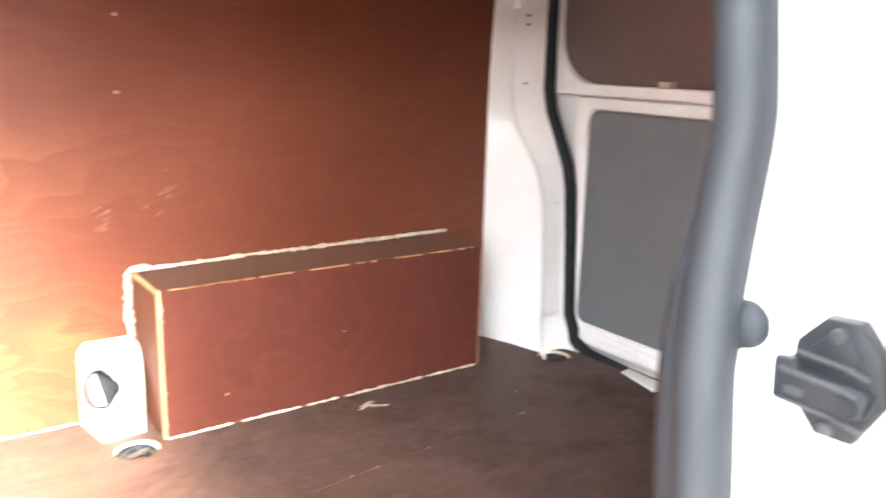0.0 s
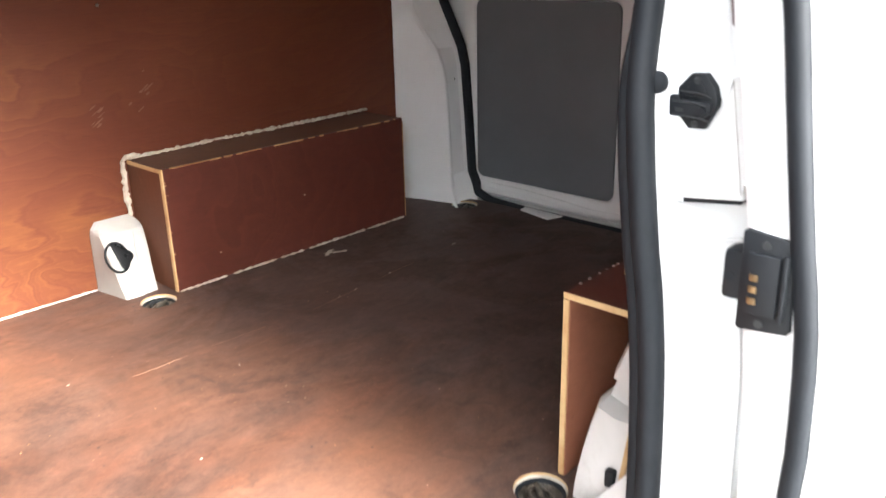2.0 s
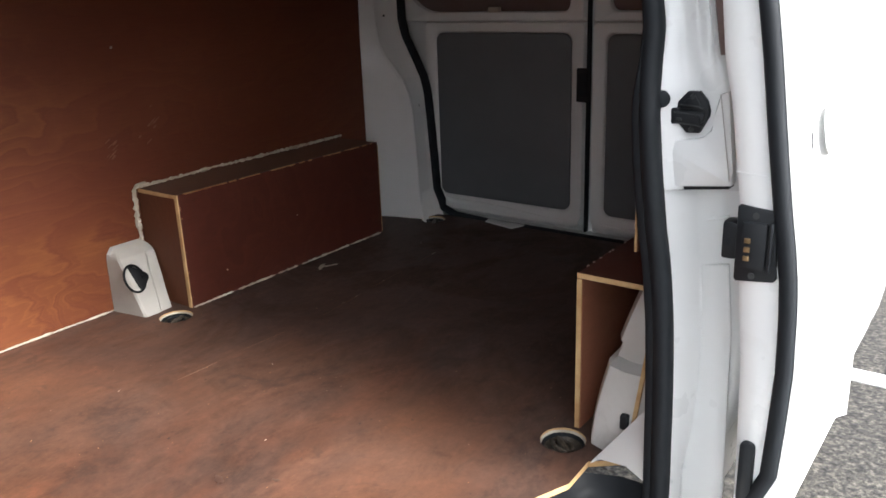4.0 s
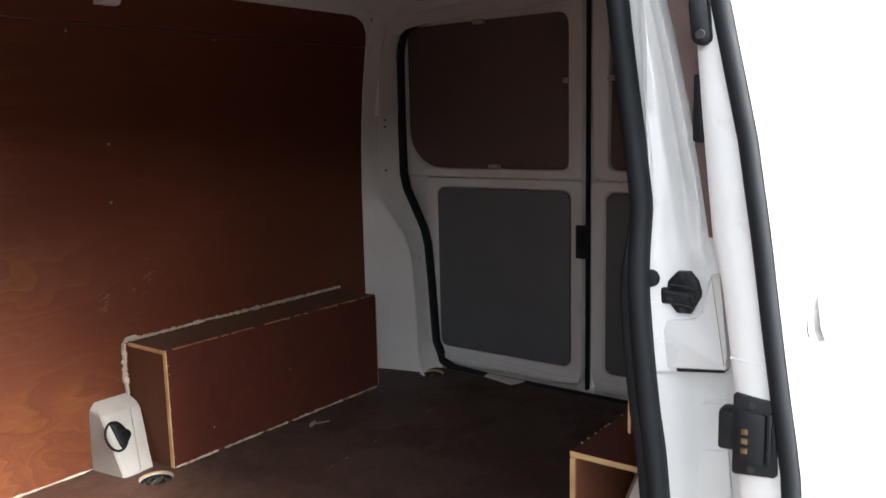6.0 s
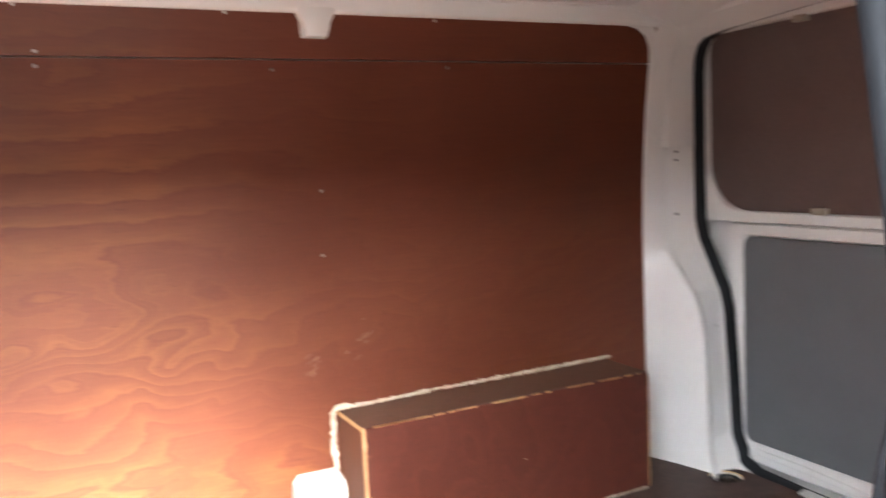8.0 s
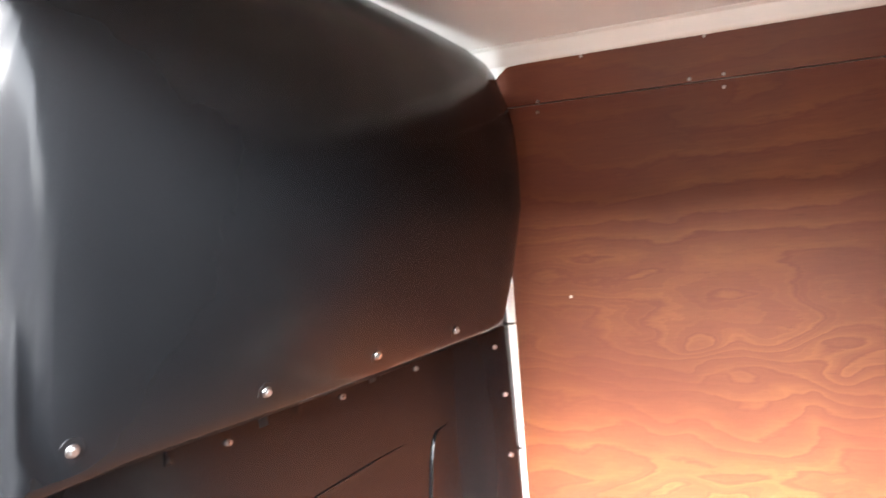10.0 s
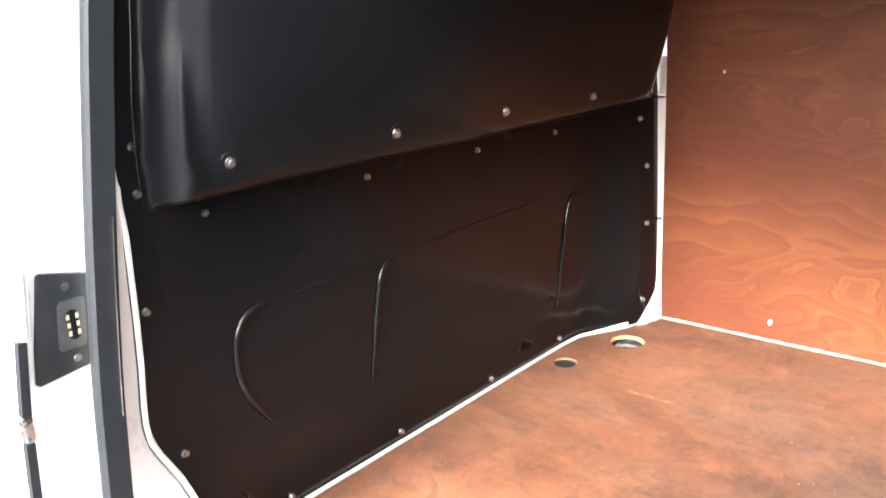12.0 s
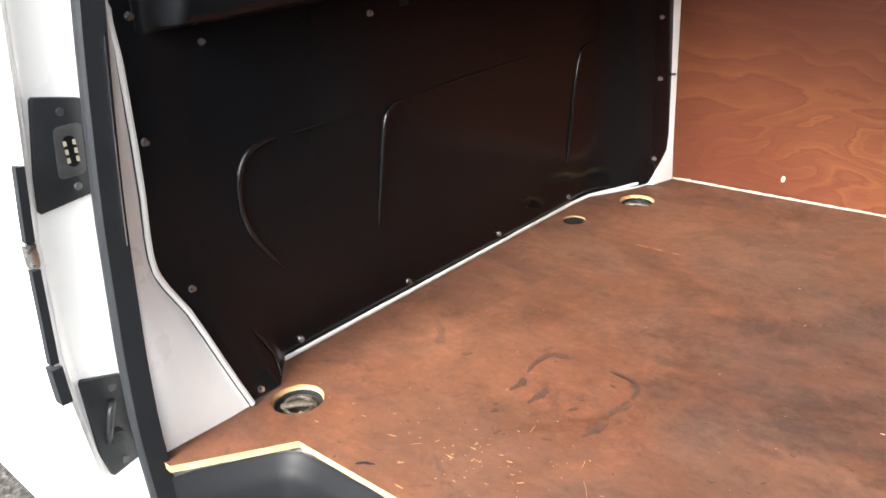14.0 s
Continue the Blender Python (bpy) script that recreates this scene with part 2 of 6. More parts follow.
PLY_WALL = ply_material("ply_wall", (0.110, 0.029, 0.015), (0.222, 0.081, 0.027), (0.62, 1.0, 1.9), 0.95, gloss=0.46, scuffs=0.1, spec=0.28, warp=1.7, bands=10.5)
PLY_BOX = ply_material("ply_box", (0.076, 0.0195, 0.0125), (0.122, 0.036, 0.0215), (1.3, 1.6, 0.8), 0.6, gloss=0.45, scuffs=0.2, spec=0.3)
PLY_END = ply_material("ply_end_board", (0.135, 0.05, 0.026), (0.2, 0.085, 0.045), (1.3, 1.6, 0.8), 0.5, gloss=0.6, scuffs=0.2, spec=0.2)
# top board of the far box, paler and greyer than its side
PLY_TOP = ply_material("ply_top", (0.12, 0.06, 0.038), (0.17, 0.09, 0.058), (1.3, 1.6, 0.8), 0.3, gloss=0.65, scuffs=0.3, spec=0.2)
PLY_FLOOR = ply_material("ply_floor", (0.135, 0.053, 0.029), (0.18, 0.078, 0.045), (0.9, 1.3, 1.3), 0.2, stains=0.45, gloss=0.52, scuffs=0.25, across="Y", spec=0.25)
# colour raised to stand in for light falling into the open box
PLY_LIT = ply_material("ply_lit_inside", (0.27, 0.105, 0.06), (0.35, 0.15, 0.085), (1.3, 1.6, 0.8), 0.4, gloss=0.6, scuffs=0.15, spec=0.2)
PLY_DOOR = ply_material("ply_door", (0.15, 0.105, 0.095), (0.2, 0.14, 0.125), (1, 0.8, 1.4), 0.2, gloss=0.4, scuffs=0.1)


def flat_material(name, a, b2, scale=6.0, rough=0.5, metal=0.0, coat=0.0, relief=0.0, fine=80.0, dirt=0.0, dirt_col=(0.2, 0.16, 0.12), uneven=0.07):
    m, nt, b = material(name, rough, metal, coat)
    col = ramp(nt, noise_of(nt, coords(nt), scale, 5), [(0.3, a), (0.7, b2)])
    if dirt:
        d = ramp(nt, noise_of(nt, coords(nt), 7.0, 8, 0.72, 0.6), [(0.56, grey(0)), (0.76, grey(1))])
        col = mix(nt, mix(nt, 1.0, d, grey(dirt), "MULTIPLY"), col, dirt_col)
    nt.links.new(col, b.inputs["Base Color"])
    r = noise_of(nt, coords(nt), scale * 3, 4)
    nt.links.new(ramp(nt, r, [(0.25, grey(max(0.03, rough - uneven))), (0.75, grey(min(1, rough + uneven)))]), b.inputs["Roughness"])
    if relief:
        bump(nt, b, noise_of(nt, coords(nt), fine, 4), relief, 0.0008)
    return m


WHITE = flat_material("white_paint", (0.74, 0.75, 0.74), (0.8, 0.8, 0.785), 3.0, 0.3, coat=0.6, dirt=0.12, dirt_col=(0.45, 0.42, 0.37))
WHITE_IN = flat_material("white_paint_inside", (0.74, 0.74, 0.72), (0.8, 0.8, 0.775), 3.0, 0.38, coat=0.25, dirt=0.15, dirt_col=(0.4, 0.37, 0.33))
GREY_ROOF = flat_material("roof_lining", (0.62, 0.61, 0.6), (0.68, 0.67, 0.65), 5.0, 0.6, relief=0.1)
BLACK_METAL = flat_material("black_painted_steel", (0.006, 0.0066, 0.0078), (0.0075, 0.0082, 0.0096), 2.0, 0.19, uneven=0.015)
BLACK_METAL.node_tree.nodes["Principled BSDF"].inputs["Specular IOR Level"].default_value = 0.22
RUBBER = flat_material("rubber", (0.0105, 0.0124, 0.015), (0.0145, 0.0172, 0.0205), 9.0, 0.66, relief=0.12, fine=200)
RUBBER.node_tree.nodes["Principled BSDF"].inputs["Specular IOR Level"].default_value = 0.25
PLASTIC = flat_material("black_plastic", (0.010, 0.0115, 0.0135), (0.015, 0.017, 0.0195), 12.0, 0.45, relief=0.3, fine=260)
PLASTIC.node_tree.nodes["Principled BSDF"].inputs["Specular IOR Level"].default_value = 0.3
PLASTIC_WORN = flat_material("worn_black_plastic", (0.02, 0.021, 0.023), (0.035, 0.036, 0.038), 8.0, 0.5, relief=0.3, fine=220, dirt=0.35, dirt_col=(0.13, 0.12, 0.11))
BLACK_RIB = flat_material("black_steel_rib", (0.006, 0.0065, 0.0075), (0.009, 0.0095, 0.0105), 4.0, 0.2)
STEP_PLASTIC = flat_material("moulded_black_plastic", (0.0062, 0.0072, 0.0084), (0.0092, 0.0103, 0.0118), 6.0, 0.42, relief=0.12, fine=400, dirt=0.1, dirt_col=(0.015, 0.015, 0.0145))
STEP_PLASTIC.node_tree.nodes["Principled BSDF"].inputs["Specular IOR Level"].default_value = 0.1
STAIN = flat_material("dark_scuff", (0.042, 0.0195, 0.013), (0.07, 0.033, 0.022), 45.0, 0.6)
GREY_PANEL = flat_material("grey_hardboard", (0.13, 0.14, 0.145), (0.15, 0.16, 0.165), 5.0, 0.55, relief=0.25, fine=320)
EDGE = flat_material("raw_ply_edge", (0.42, 0.24, 0.10), (0.6, 0.42, 0.21), 22.0, 0.75, relief=0.5, fine=120)
SPLINTER = flat_material("splintered_ply", (0.24, 0.12, 0.055), (0.38, 0.21, 0.1), 60.0, 0.7)
BRACKET = flat_material("dirty_white_paint", (0.3, 0.285, 0.255), (0.4, 0.385, 0.35), 5.0, 0.42, dirt=0.4, dirt_col=(0.24, 0.2, 0.16))
ARCH = flat_material("sealed_arch_paint", (0.5, 0.485, 0.45), (0.64, 0.62, 0.58), 6.0, 0.45, dirt=0.4, dirt_col=(0.26, 0.22, 0.17))
SEALANT = flat_material("sealant", (0.36, 0.31, 0.24), (0.56, 0.51, 0.42), 18.0, 0.6, relief=0.5, fine=90)
STEEL = flat_material("zinc_steel", (0.5, 0.51, 0.52), (0.65, 0.66, 0.67), 30.0, 0.3, metal=1.0)
SCRATCH = flat_material("worn_scratch", (0.13, 0.068, 0.04), (0.2, 0.115, 0.07), 60.0, 0.7)
CHALK = flat_material("chalky_rub", (0.14, 0.058, 0.038), (0.18, 0.082, 0.056), 50.0, 0.8)
STEEL_DULL = flat_material("dull_zinc", (0.2, 0.205, 0.21), (0.32, 0.325, 0.33), 40.0, 0.35, metal=1.0)
BLACK_DEEP = flat_material("deep_black_steel", (0.003, 0.0034, 0.004), (0.0045, 0.005, 0.006), 12.0, 0.5)
BLACK_DEEP.node_tree.nodes["Principled BSDF"].inputs["Specular IOR Level"].default_value = 0.15
BRASS = flat_material("brass_contact", (0.34, 0.23, 0.12), (0.5, 0.36, 0.2), 30.0, 0.35, metal=1.0)
CONTACT = flat_material("tinned_contact", (0.42, 0.37, 0.27), (0.55, 0.5, 0.38), 30.0, 0.4, metal=0.3)
RUSTY = flat_material("dirty_metal", (0.025, 0.021, 0.016), (0.13, 0.11, 0.085), 90.0, 0.5, metal=0.4, relief=0.8, fine=160, dirt=0.6, dirt_col=(0.045, 0.028, 0.016))
LINE_PAINT = flat_material("road_paint", (0.6, 0.6, 0.58), (0.75, 0.75, 0.73), 12.0, 0.7, relief=0.4, fine=60, dirt=0.3, dirt_col=(0.3, 0.3, 0.29))
FENCE_STEEL = flat_material("fence_steel", (0.16, 0.18, 0.2), (0.24, 0.26, 0.28), 8.0, 0.5, metal=0.3)
GLASS_DARK = flat_material("dark_glass", (0.015, 0.02, 0.022), (0.02, 0.028, 0.03), 3.0, 0.08)
BRICK = flat_material("brown_cladding", (0.09, 0.06, 0.05), (0.13, 0.09, 0.075), 3.0, 0.8)
SILVER = flat_material("silver_car_paint", (0.4, 0.42, 0.44), (0.48, 0.5, 0.52), 3.0, 0.3, metal=0.3, coat=0.7)
KERB = flat_material("kerb_stone", (0.3, 0.29, 0.27), (0.4, 0.39, 0.36), 8.0, 0.85, relief=0.4)
PALE_STEEL = flat_material("galvanised_pale", (0.06, 0.064, 0.07), (0.09, 0.094, 0.1), 6.0, 0.6)
RAIL_STEEL = flat_material("dull_rail_steel", (0.045, 0.05, 0.055), (0.07, 0.075, 0.08), 6.0, 0.6)
PURPLE = flat_material("purple_cloth", (0.03, 0.013, 0.024), (0.045, 0.02, 0.036), 4.0, 0.8)
CREAM = flat_material("cream_panel", (0.55, 0.53, 0.42), (0.62, 0.6, 0.49), 2.0, 0.6, dirt=0.2)
BARK = flat_material("bark", (0.07, 0.055, 0.04), (0.12, 0.095, 0.07), 14.0, 0.9, relief=0.6, fine=40)
LEAF = flat_material("leaves", (0.045, 0.075, 0.025), (0.08, 0.12, 0.045), 3.0, 0.6)


def tarmac():
    m, nt, b = material("tarmac", 0.85)
    v = coords(nt)
    vor = node(nt, "ShaderNodeTexVoronoi", Scale=60.0)
    nt.links.new(v, vor.inputs["Vector"])
    col = ramp(nt, noise_of(nt, v, 42.0, 5, 0.75), [(0.38, grey(0.006)), (0.5, (0.05, 0.045, 0.037)), (0.64, (0.21, 0.19, 0.155))])
    col = mix(nt, 0.5, col, ramp(nt, vor.outputs["Distance"], [(0.0, (0.095, 0.087, 0.073)), (0.55, grey(0.006))]))
    col = mix(nt, 1.0, col, ramp(nt, noise_of(nt, v, 0.9, 4), [(0.3, grey(0.8)), (0.7, grey(1.15))]), "MULTIPLY")
    nt.links.new(col, b.inputs["Base Color"])
    bump(nt, b, vor.outputs["Distance"], 0.8, 0.006)
    return m


TARMAC = tarmac()

# ---- building helpers ----
ORIGIN = {}


def thing(name, at, label, category, group="", kind=""):
    ob = new(name)
    ob.empty_display_size = 0.05
    ob.location = at
    ORIGIN[ob] = Vector(at)
    return tagged(ob, label, category, group, kind)


def finish(name, bm, mats, smooth=True, angle=38):
    bmesh.ops.recalc_face_normals(bm, faces=bm.faces[:])
    me = bpy.data.meshes.new(name)
    if smooth:
        lim = radians(angle)
        for f in bm.faces:
            f.smooth = True
        for e in bm.edges:
            e.smooth = len(e.link_faces) == 2 and e.calc_face_angle(0) < lim
    bm.to_mesh(me)
    bm.free()
    for m in mats if isinstance(mats, (list, tuple)) else [mats]:
        me.materials.append(m)
    return me


def part(name, bm, mats, parent, label="", smooth=True, angle=38):
    """One mesh part, given in world metres, under a thing or a part."""
    o = ORIGIN[parent]
    bmesh.ops.translate(bm, verts=bm.verts[:], vec=-o)
    ob = new(name, finish(name, bm, mats, smooth, angle))
    ob.parent = parent
    ORIGIN[ob] = o
    return tagged(ob, label)


def solo(name, bm, mats, at, label, category="", group="", kind="", smooth=True, angle=38):
    """A thing that is a single mesh, given in world metres."""
    bmesh.ops.translate(bm, verts=bm.verts[:], vec=-Vector(at))
    ob = new(name, finish(name, bm, mats, smooth, angle))
    ob.location = at
    ORIGIN[ob] = Vector(at)
    return tagged(ob, label, category, group, kind)


def table(rows):
    xs, ys = zip(*sorted(rows))
    return lambda v: float(np.interp(v, xs, ys))


def box(bm, x0, x1, y0, y1, z0, z1, bev=0.0, seg=2):
    r = bmesh.ops.create_cube(bm, size=1.0, matrix=Matrix.Translation(((x0 + x1) / 2, (y0 + y1) / 2, (z0 + z1) / 2)) @ Matrix.Diagonal((x1 - x0, y1 - y0, z1 - z0, 1)))
    if bev:
        es = list({e for v in r["verts"] for e in v.link_edges})
        bmesh.ops.bevel(bm, geom=es, offset=bev, segments=seg, profile=0.6, affect="EDGES")
    return bm


def cyl(bm, c, axis, r, h, seg=20, r2=None, bev=0.0):
    """A cylinder or cone whose base centre is c, along axis."""
    q = Vector(axis).normalized().to_track_quat("Z", "Y").to_matrix().to_4x4()
    got = bmesh.ops.create_cone(bm, cap_ends=True, segments=seg, radius1=r, radius2=r if r2 is None else r2, depth=h, matrix=Matrix.Translation(Vector(c) + Vector(axis).normalized() * h / 2) @ q)
    if bev:
        top = [e for e in {e for v in got["verts"] for e in v.link_edges} if e.is_manifold and e.calc_face_angle(0) > 1.0]
        bmesh.ops.bevel(bm, geom=top, offset=bev, segments=2, affect="EDGES")
    return bm


def loft(bm, rings, closed=False, caps=False):
    """Quads between rings of equally many points."""
    vs = [[bm.verts.new(p) for p in ring] for ring in rings]
    n = len(vs[0])
    for a, b in zip(vs, vs[1:]):
        for i in range(n if closed else n - 1):
            j = (i + 1) % n
            bm.faces.new((a[i], a[j], b[j], b[i]))
    if caps:
        bm.faces.new(vs[0])
        bm.faces.new(vs[-1])
    return bm


def sweep(bm, path, prof, ref=(1, 0, 0), closed=False, scale=None):
    """prof: points (a, b) along ref's side and across it, or a function of the place that gives them."""
    path = [Vector(p) for p in path]
    rings = []
    for i, p in enumerate(path):
        t = (path[(i + 1) % len(path)] - path[i - 1]) if closed else (path[min(i + 1, len(path) - 1)] - path[max(i - 1, 0)])
        t.normalize()
        r = Vector(ref)
        r = (r - t * r.dot(t)).normalized()
        s = t.cross(r)
        k = scale[i] if scale else 1.0
        rings.append([p + (r * a + s * b) * k for a, b in (prof(p) if callable(prof) else prof)])
    if closed:
        rings.append(rings[0])
        loft(bm, rings, True)
        bmesh.ops.remove_doubles(bm, verts=bm.verts[:], dist=1e-6)
    else:
        loft(bm, rings, True, True)
    return bm


def smooth_path(pts, n=8):
    """Catmull-Rom through the points."""
    p = [Vector(q) for q in pts]
    out = []
    for i in range(len(p) - 1):
        a, b, c, d = p[max(i - 1, 0)], p[i], p[i + 1], p[min(i + 2, len(p) - 1)]
        for k in range(n):
            u = k / n
            out.append(0.5 * ((2 * b) + (c - a) * u + (2 * a - 5 * b + 4 * c - d) * u * u + (3 * b - a - 3 * c + d) * u ** 3))
    return out + [p[-1]]


def circle(r, n=8, sx=1.0, sy=1.0):
    return [(r * sx * math.cos(2 * math.pi * i / n), r * sy * math.sin(2 * math.pi * i / n)) for i in range(n)]


def round_rect(y0, y1, z0, z1, radii, n=8):
    """Corners in the order low-low, high-low, high-high, low-high."""
    if not isinstance(radii, (list, tuple)):
        radii = [radii] * 4
    out = []
    for (cy, cz, a0), r in zip(((y0, z0, 180), (y1, z0, 270), (y1, z1, 0), (y0, z1, 90)), radii):
        sy, sz = (1 if cy == y0 else -1), (1 if cz == z0 else -1)
        for k in range(n + 1):
            a = radians(a0 + 90 * k / n)
            out.append((cy + sy * r + r * math.cos(a), cz + sz * r + r * math.sin(a)))
    return out


def plate(bm, outline, place, depth, bev=0.0):
    """A plate from a 2D outline; place(a, b, d) lays it into the world, d from 0 to depth."""
    c = (sum(p[0] for p in outline) / len(outline), sum(p[1] for p in outline) / len(outline))

    def inset(k):
        out = []
        n = len(outline)
        for i, (a, b) in enumerate(outline):
            (pa, pb), (na, nb) = outline[i - 1], outline[(i + 1) % n]
            t = Vector((na - pa, nb - pb))
            t = t.normalized() if t.length else Vector((1, 0))
            nrm = Vector((-t.y, t.x))
            if nrm.dot(Vector((c[0] - a, c[1] - b))) < 0:
                nrm = -nrm
            out.append((a + nrm.x * k, b + nrm.y * k))
        return out

    rings = [[place(a, b, 0) for a, b in outline]]
    if bev:
        rings.append([place(a, b, depth - bev) for a, b in outline])
        rings.append([place(a, b, depth - bev * 0.3) for a, b in inset(bev * 0.3)])
        rings.append([place(a, b, depth) for a, b in inset(bev)])
    else:
        rings.append([place(a, b, depth) for a, b in outline])
    return loft(bm, rings, True, True)


def bm_new():
    return bmesh.new()


def bead(path, r, seed, rough=0.35, step=0.012, n=6):
    """An uneven bead of sealant along a line."""
    rnd = random.Random(seed)
    pts, sc = [], []
    path = [Vector(p) for p in path]
    for a, b in zip(path, path[1:]):
        k = max(2, int((b - a).length / step))
        for i in range(k):
            pts.append(a.lerp(b, i / k) + Vector((rnd.uniform(-1, 1), rnd.uniform(-1, 1), rnd.uniform(-1, 1))) * r * rough * 0.5)
            sc.append(1 + rnd.uniform(-rough, rough) + (0.7 if rnd.random() < 0.06 else 0))
    pts.append(path[-1])
    sc.append(0.5)
    sc[0] = 0.5
    return sweep(bm_new(), pts, circle(r, n), (0.3, 0.5, 0.8), scale=sc)


# ---- shape of the van ----
MID = 0.858
WALL = 1.66
seal_rear = table([(-0.2, 0.026), (0.0, 0.020), (0.2, 0.024), (0.31, 0.029), (0.343, 0.0315), (0.416, 0.0385), (0.472, 0.0485), (0.53, 0.056), (0.573, 0.0615), (0.648, 0.0685), (0.706, 0.0745), (0.745, 0.076), (0.8, 0.0765), (0.84, 0.084), (0.93, 0.098), (1.02, 0.113), (1.1, 0.122), (1.15, 0.132), (1.25, 0.165), (1.3, 0.21)])
seal_back = table([(-0.3, 0.0), (0.66, 0.0), (0.7, 0.006), (0.75, 0.015), (0.8, 0.022), (0.87, 0.028), (1.0, 0.031), (1.3, 0.031)])
seal_front = table([(-0.25, 0.05), (-0.1, 0.041), (0.0, 0.036), (0.1, 0.037), (0.2, 0.042), (0.3, 0.050), (0.385, 0.057), (0.45, 0.064), (0.54, 0.075), (0.61, 0.084), (0.66, 0.091), (0.75, 0.105), (0.82, 0.115), (0.92, 0.132), (1.03, 0.152), (1.15, 0.177), (1.3, 0.225)])
outer = table([(-0.35, 0.07), (-0.2, 0.05), (-0.05, 0.005), (0.03, -0.03), (0.08, -0.055), (0.12, -0.07), (0.2, -0.083), (0.29, -0.087), (0.45, -0.088), (0.7, -0.075), (0.725, -0.066), (0.745, -0.05), (0.765, -0.043), (0.95, 0.0), (1.1, 0.042), (1.3, 0.115), (1.38, 0.17), (1.43, 0.25)])
ply_y = table([(0.0, 1.66), (0.7, 1.66), (0.85, 1.655), (1.0, 1.644), (1.1, 1.632), (1.205, 1.616), (1.32, 1.57)])
rear_y = table([(-0.05, 1.40), (0.023, 1.43), (0.094, 1.464), (0.32, 1.479), (0.47, 1.492), (0.53, 1.508), (0.61, 1.55), (0.68, 1.588), (0.74, 1.603), (0.96, 1.605), (1.2, 1.603), (1.25, 1.59), (1.29, 1.555)])


def ceil_z(y):
    return 1.345 + 0.068 * max(0.0, 1 - ((y - MID) / 0.72) ** 2)

# ---- ground and distance ----
LINES = (3.047, 5.33, 7.53, 9.49, 11.36, 13.46, 15.07)


def build_ground():
    bm = bm_new()
    xs = [-300, -60, -12, -4, 0, 2, 4, 8, 16, 40, 120, 300]
    loft(bm, [[(x, y, -0.58) for y in xs] for x in xs])
    solo("ground", bm, TARMAC, (0, 0, -0.58), "coarse grey tarmac of the car park", "ground", kind="structure")
    for x in LINES:
        bm = bm_new()
        box(bm, x - 0.05, x + 0.05, -4.6, 0.6 if x < 4 else 3.5, -0.58, -0.574)
        solo("parking_line", bm, LINE_PAINT, (x, 0, -0.58), "white painted bay line on tarmac", "road marking", "bay lines", "structure", smooth=False)


build_ground()


# ---- floor ----
EYES = [(0.095, 0.276), (0.101, 1.445), (1.226, 0.244), (1.215, 1.463), (2.362, 1.409)]
DRAIN = (0.037, 1.235)


def build_floor():
    outline = [(0.028, 0.283), (-0.034, 0.347), (-0.036, 1.373), (0.053, 1.538), (0.085, 1.657), (2.30, 1.657), (2.405, 1.52), (2.44, 1.40), (2.44, 0.32), (2.40, 0.2), (2.30, 0.062), (1.24, 0.062), (1.225, 0.115), (1.183, 0.168), (1.10, 0.165), (1.02, 0.199), (0.19, 0.199), (0.078, 0.036), (0.041, 0.036), (0.038, 0.216)]
    bm = bm_new()
    edges = []

    def loop(pts):
        vs = [bm.verts.new((x, y, 0)) for x, y in pts]
        edges.extend(bm.edges.new((vs[i], vs[(i + 1) % len(vs)])) for i in range(len(vs)))

    loop(outline)
    for cx, cy in EYES:
        loop([(cx + 0.046 * math.cos(a * math.pi / 14), cy + 0.046 * math.sin(a * math.pi / 14)) for a in range(28)])
    loop([(DRAIN[0] + 0.03 * math.cos(a * math.pi / 10), DRAIN[1] + 0.03 * math.sin(a * math.pi / 10)) for a in range(20)])
    bmesh.ops.triangle_fill(bm, use_beauty=True, use_dissolve=False, edges=edges)
    top = bm.faces[:]
    r = bmesh.ops.extrude_face_region(bm, geom=top)
    down = [g for g in r["geom"] if isinstance(g, bmesh.types.BMVert)]
    bmesh.ops.translate(bm, verts=down, vec=(0, 0, -0.012))
    bm.normal_update()
    for f in bm.faces:
        f.material_index = 1 if abs(f.normal.z) < 0.5 else 0
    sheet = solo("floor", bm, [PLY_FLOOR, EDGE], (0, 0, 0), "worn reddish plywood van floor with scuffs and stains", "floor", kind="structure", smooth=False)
    bm = bm_new()
    box(bm, -0.12, 2.52, 0.2, 1.7, -0.06, -0.03)
    solo("floor_pan", bm, WHITE_IN, (0, 0, -0.06), "painted steel floor pan under the plywood", "floor", kind="structure", smooth=False)
    return sheet


FLOOR = build_floor()


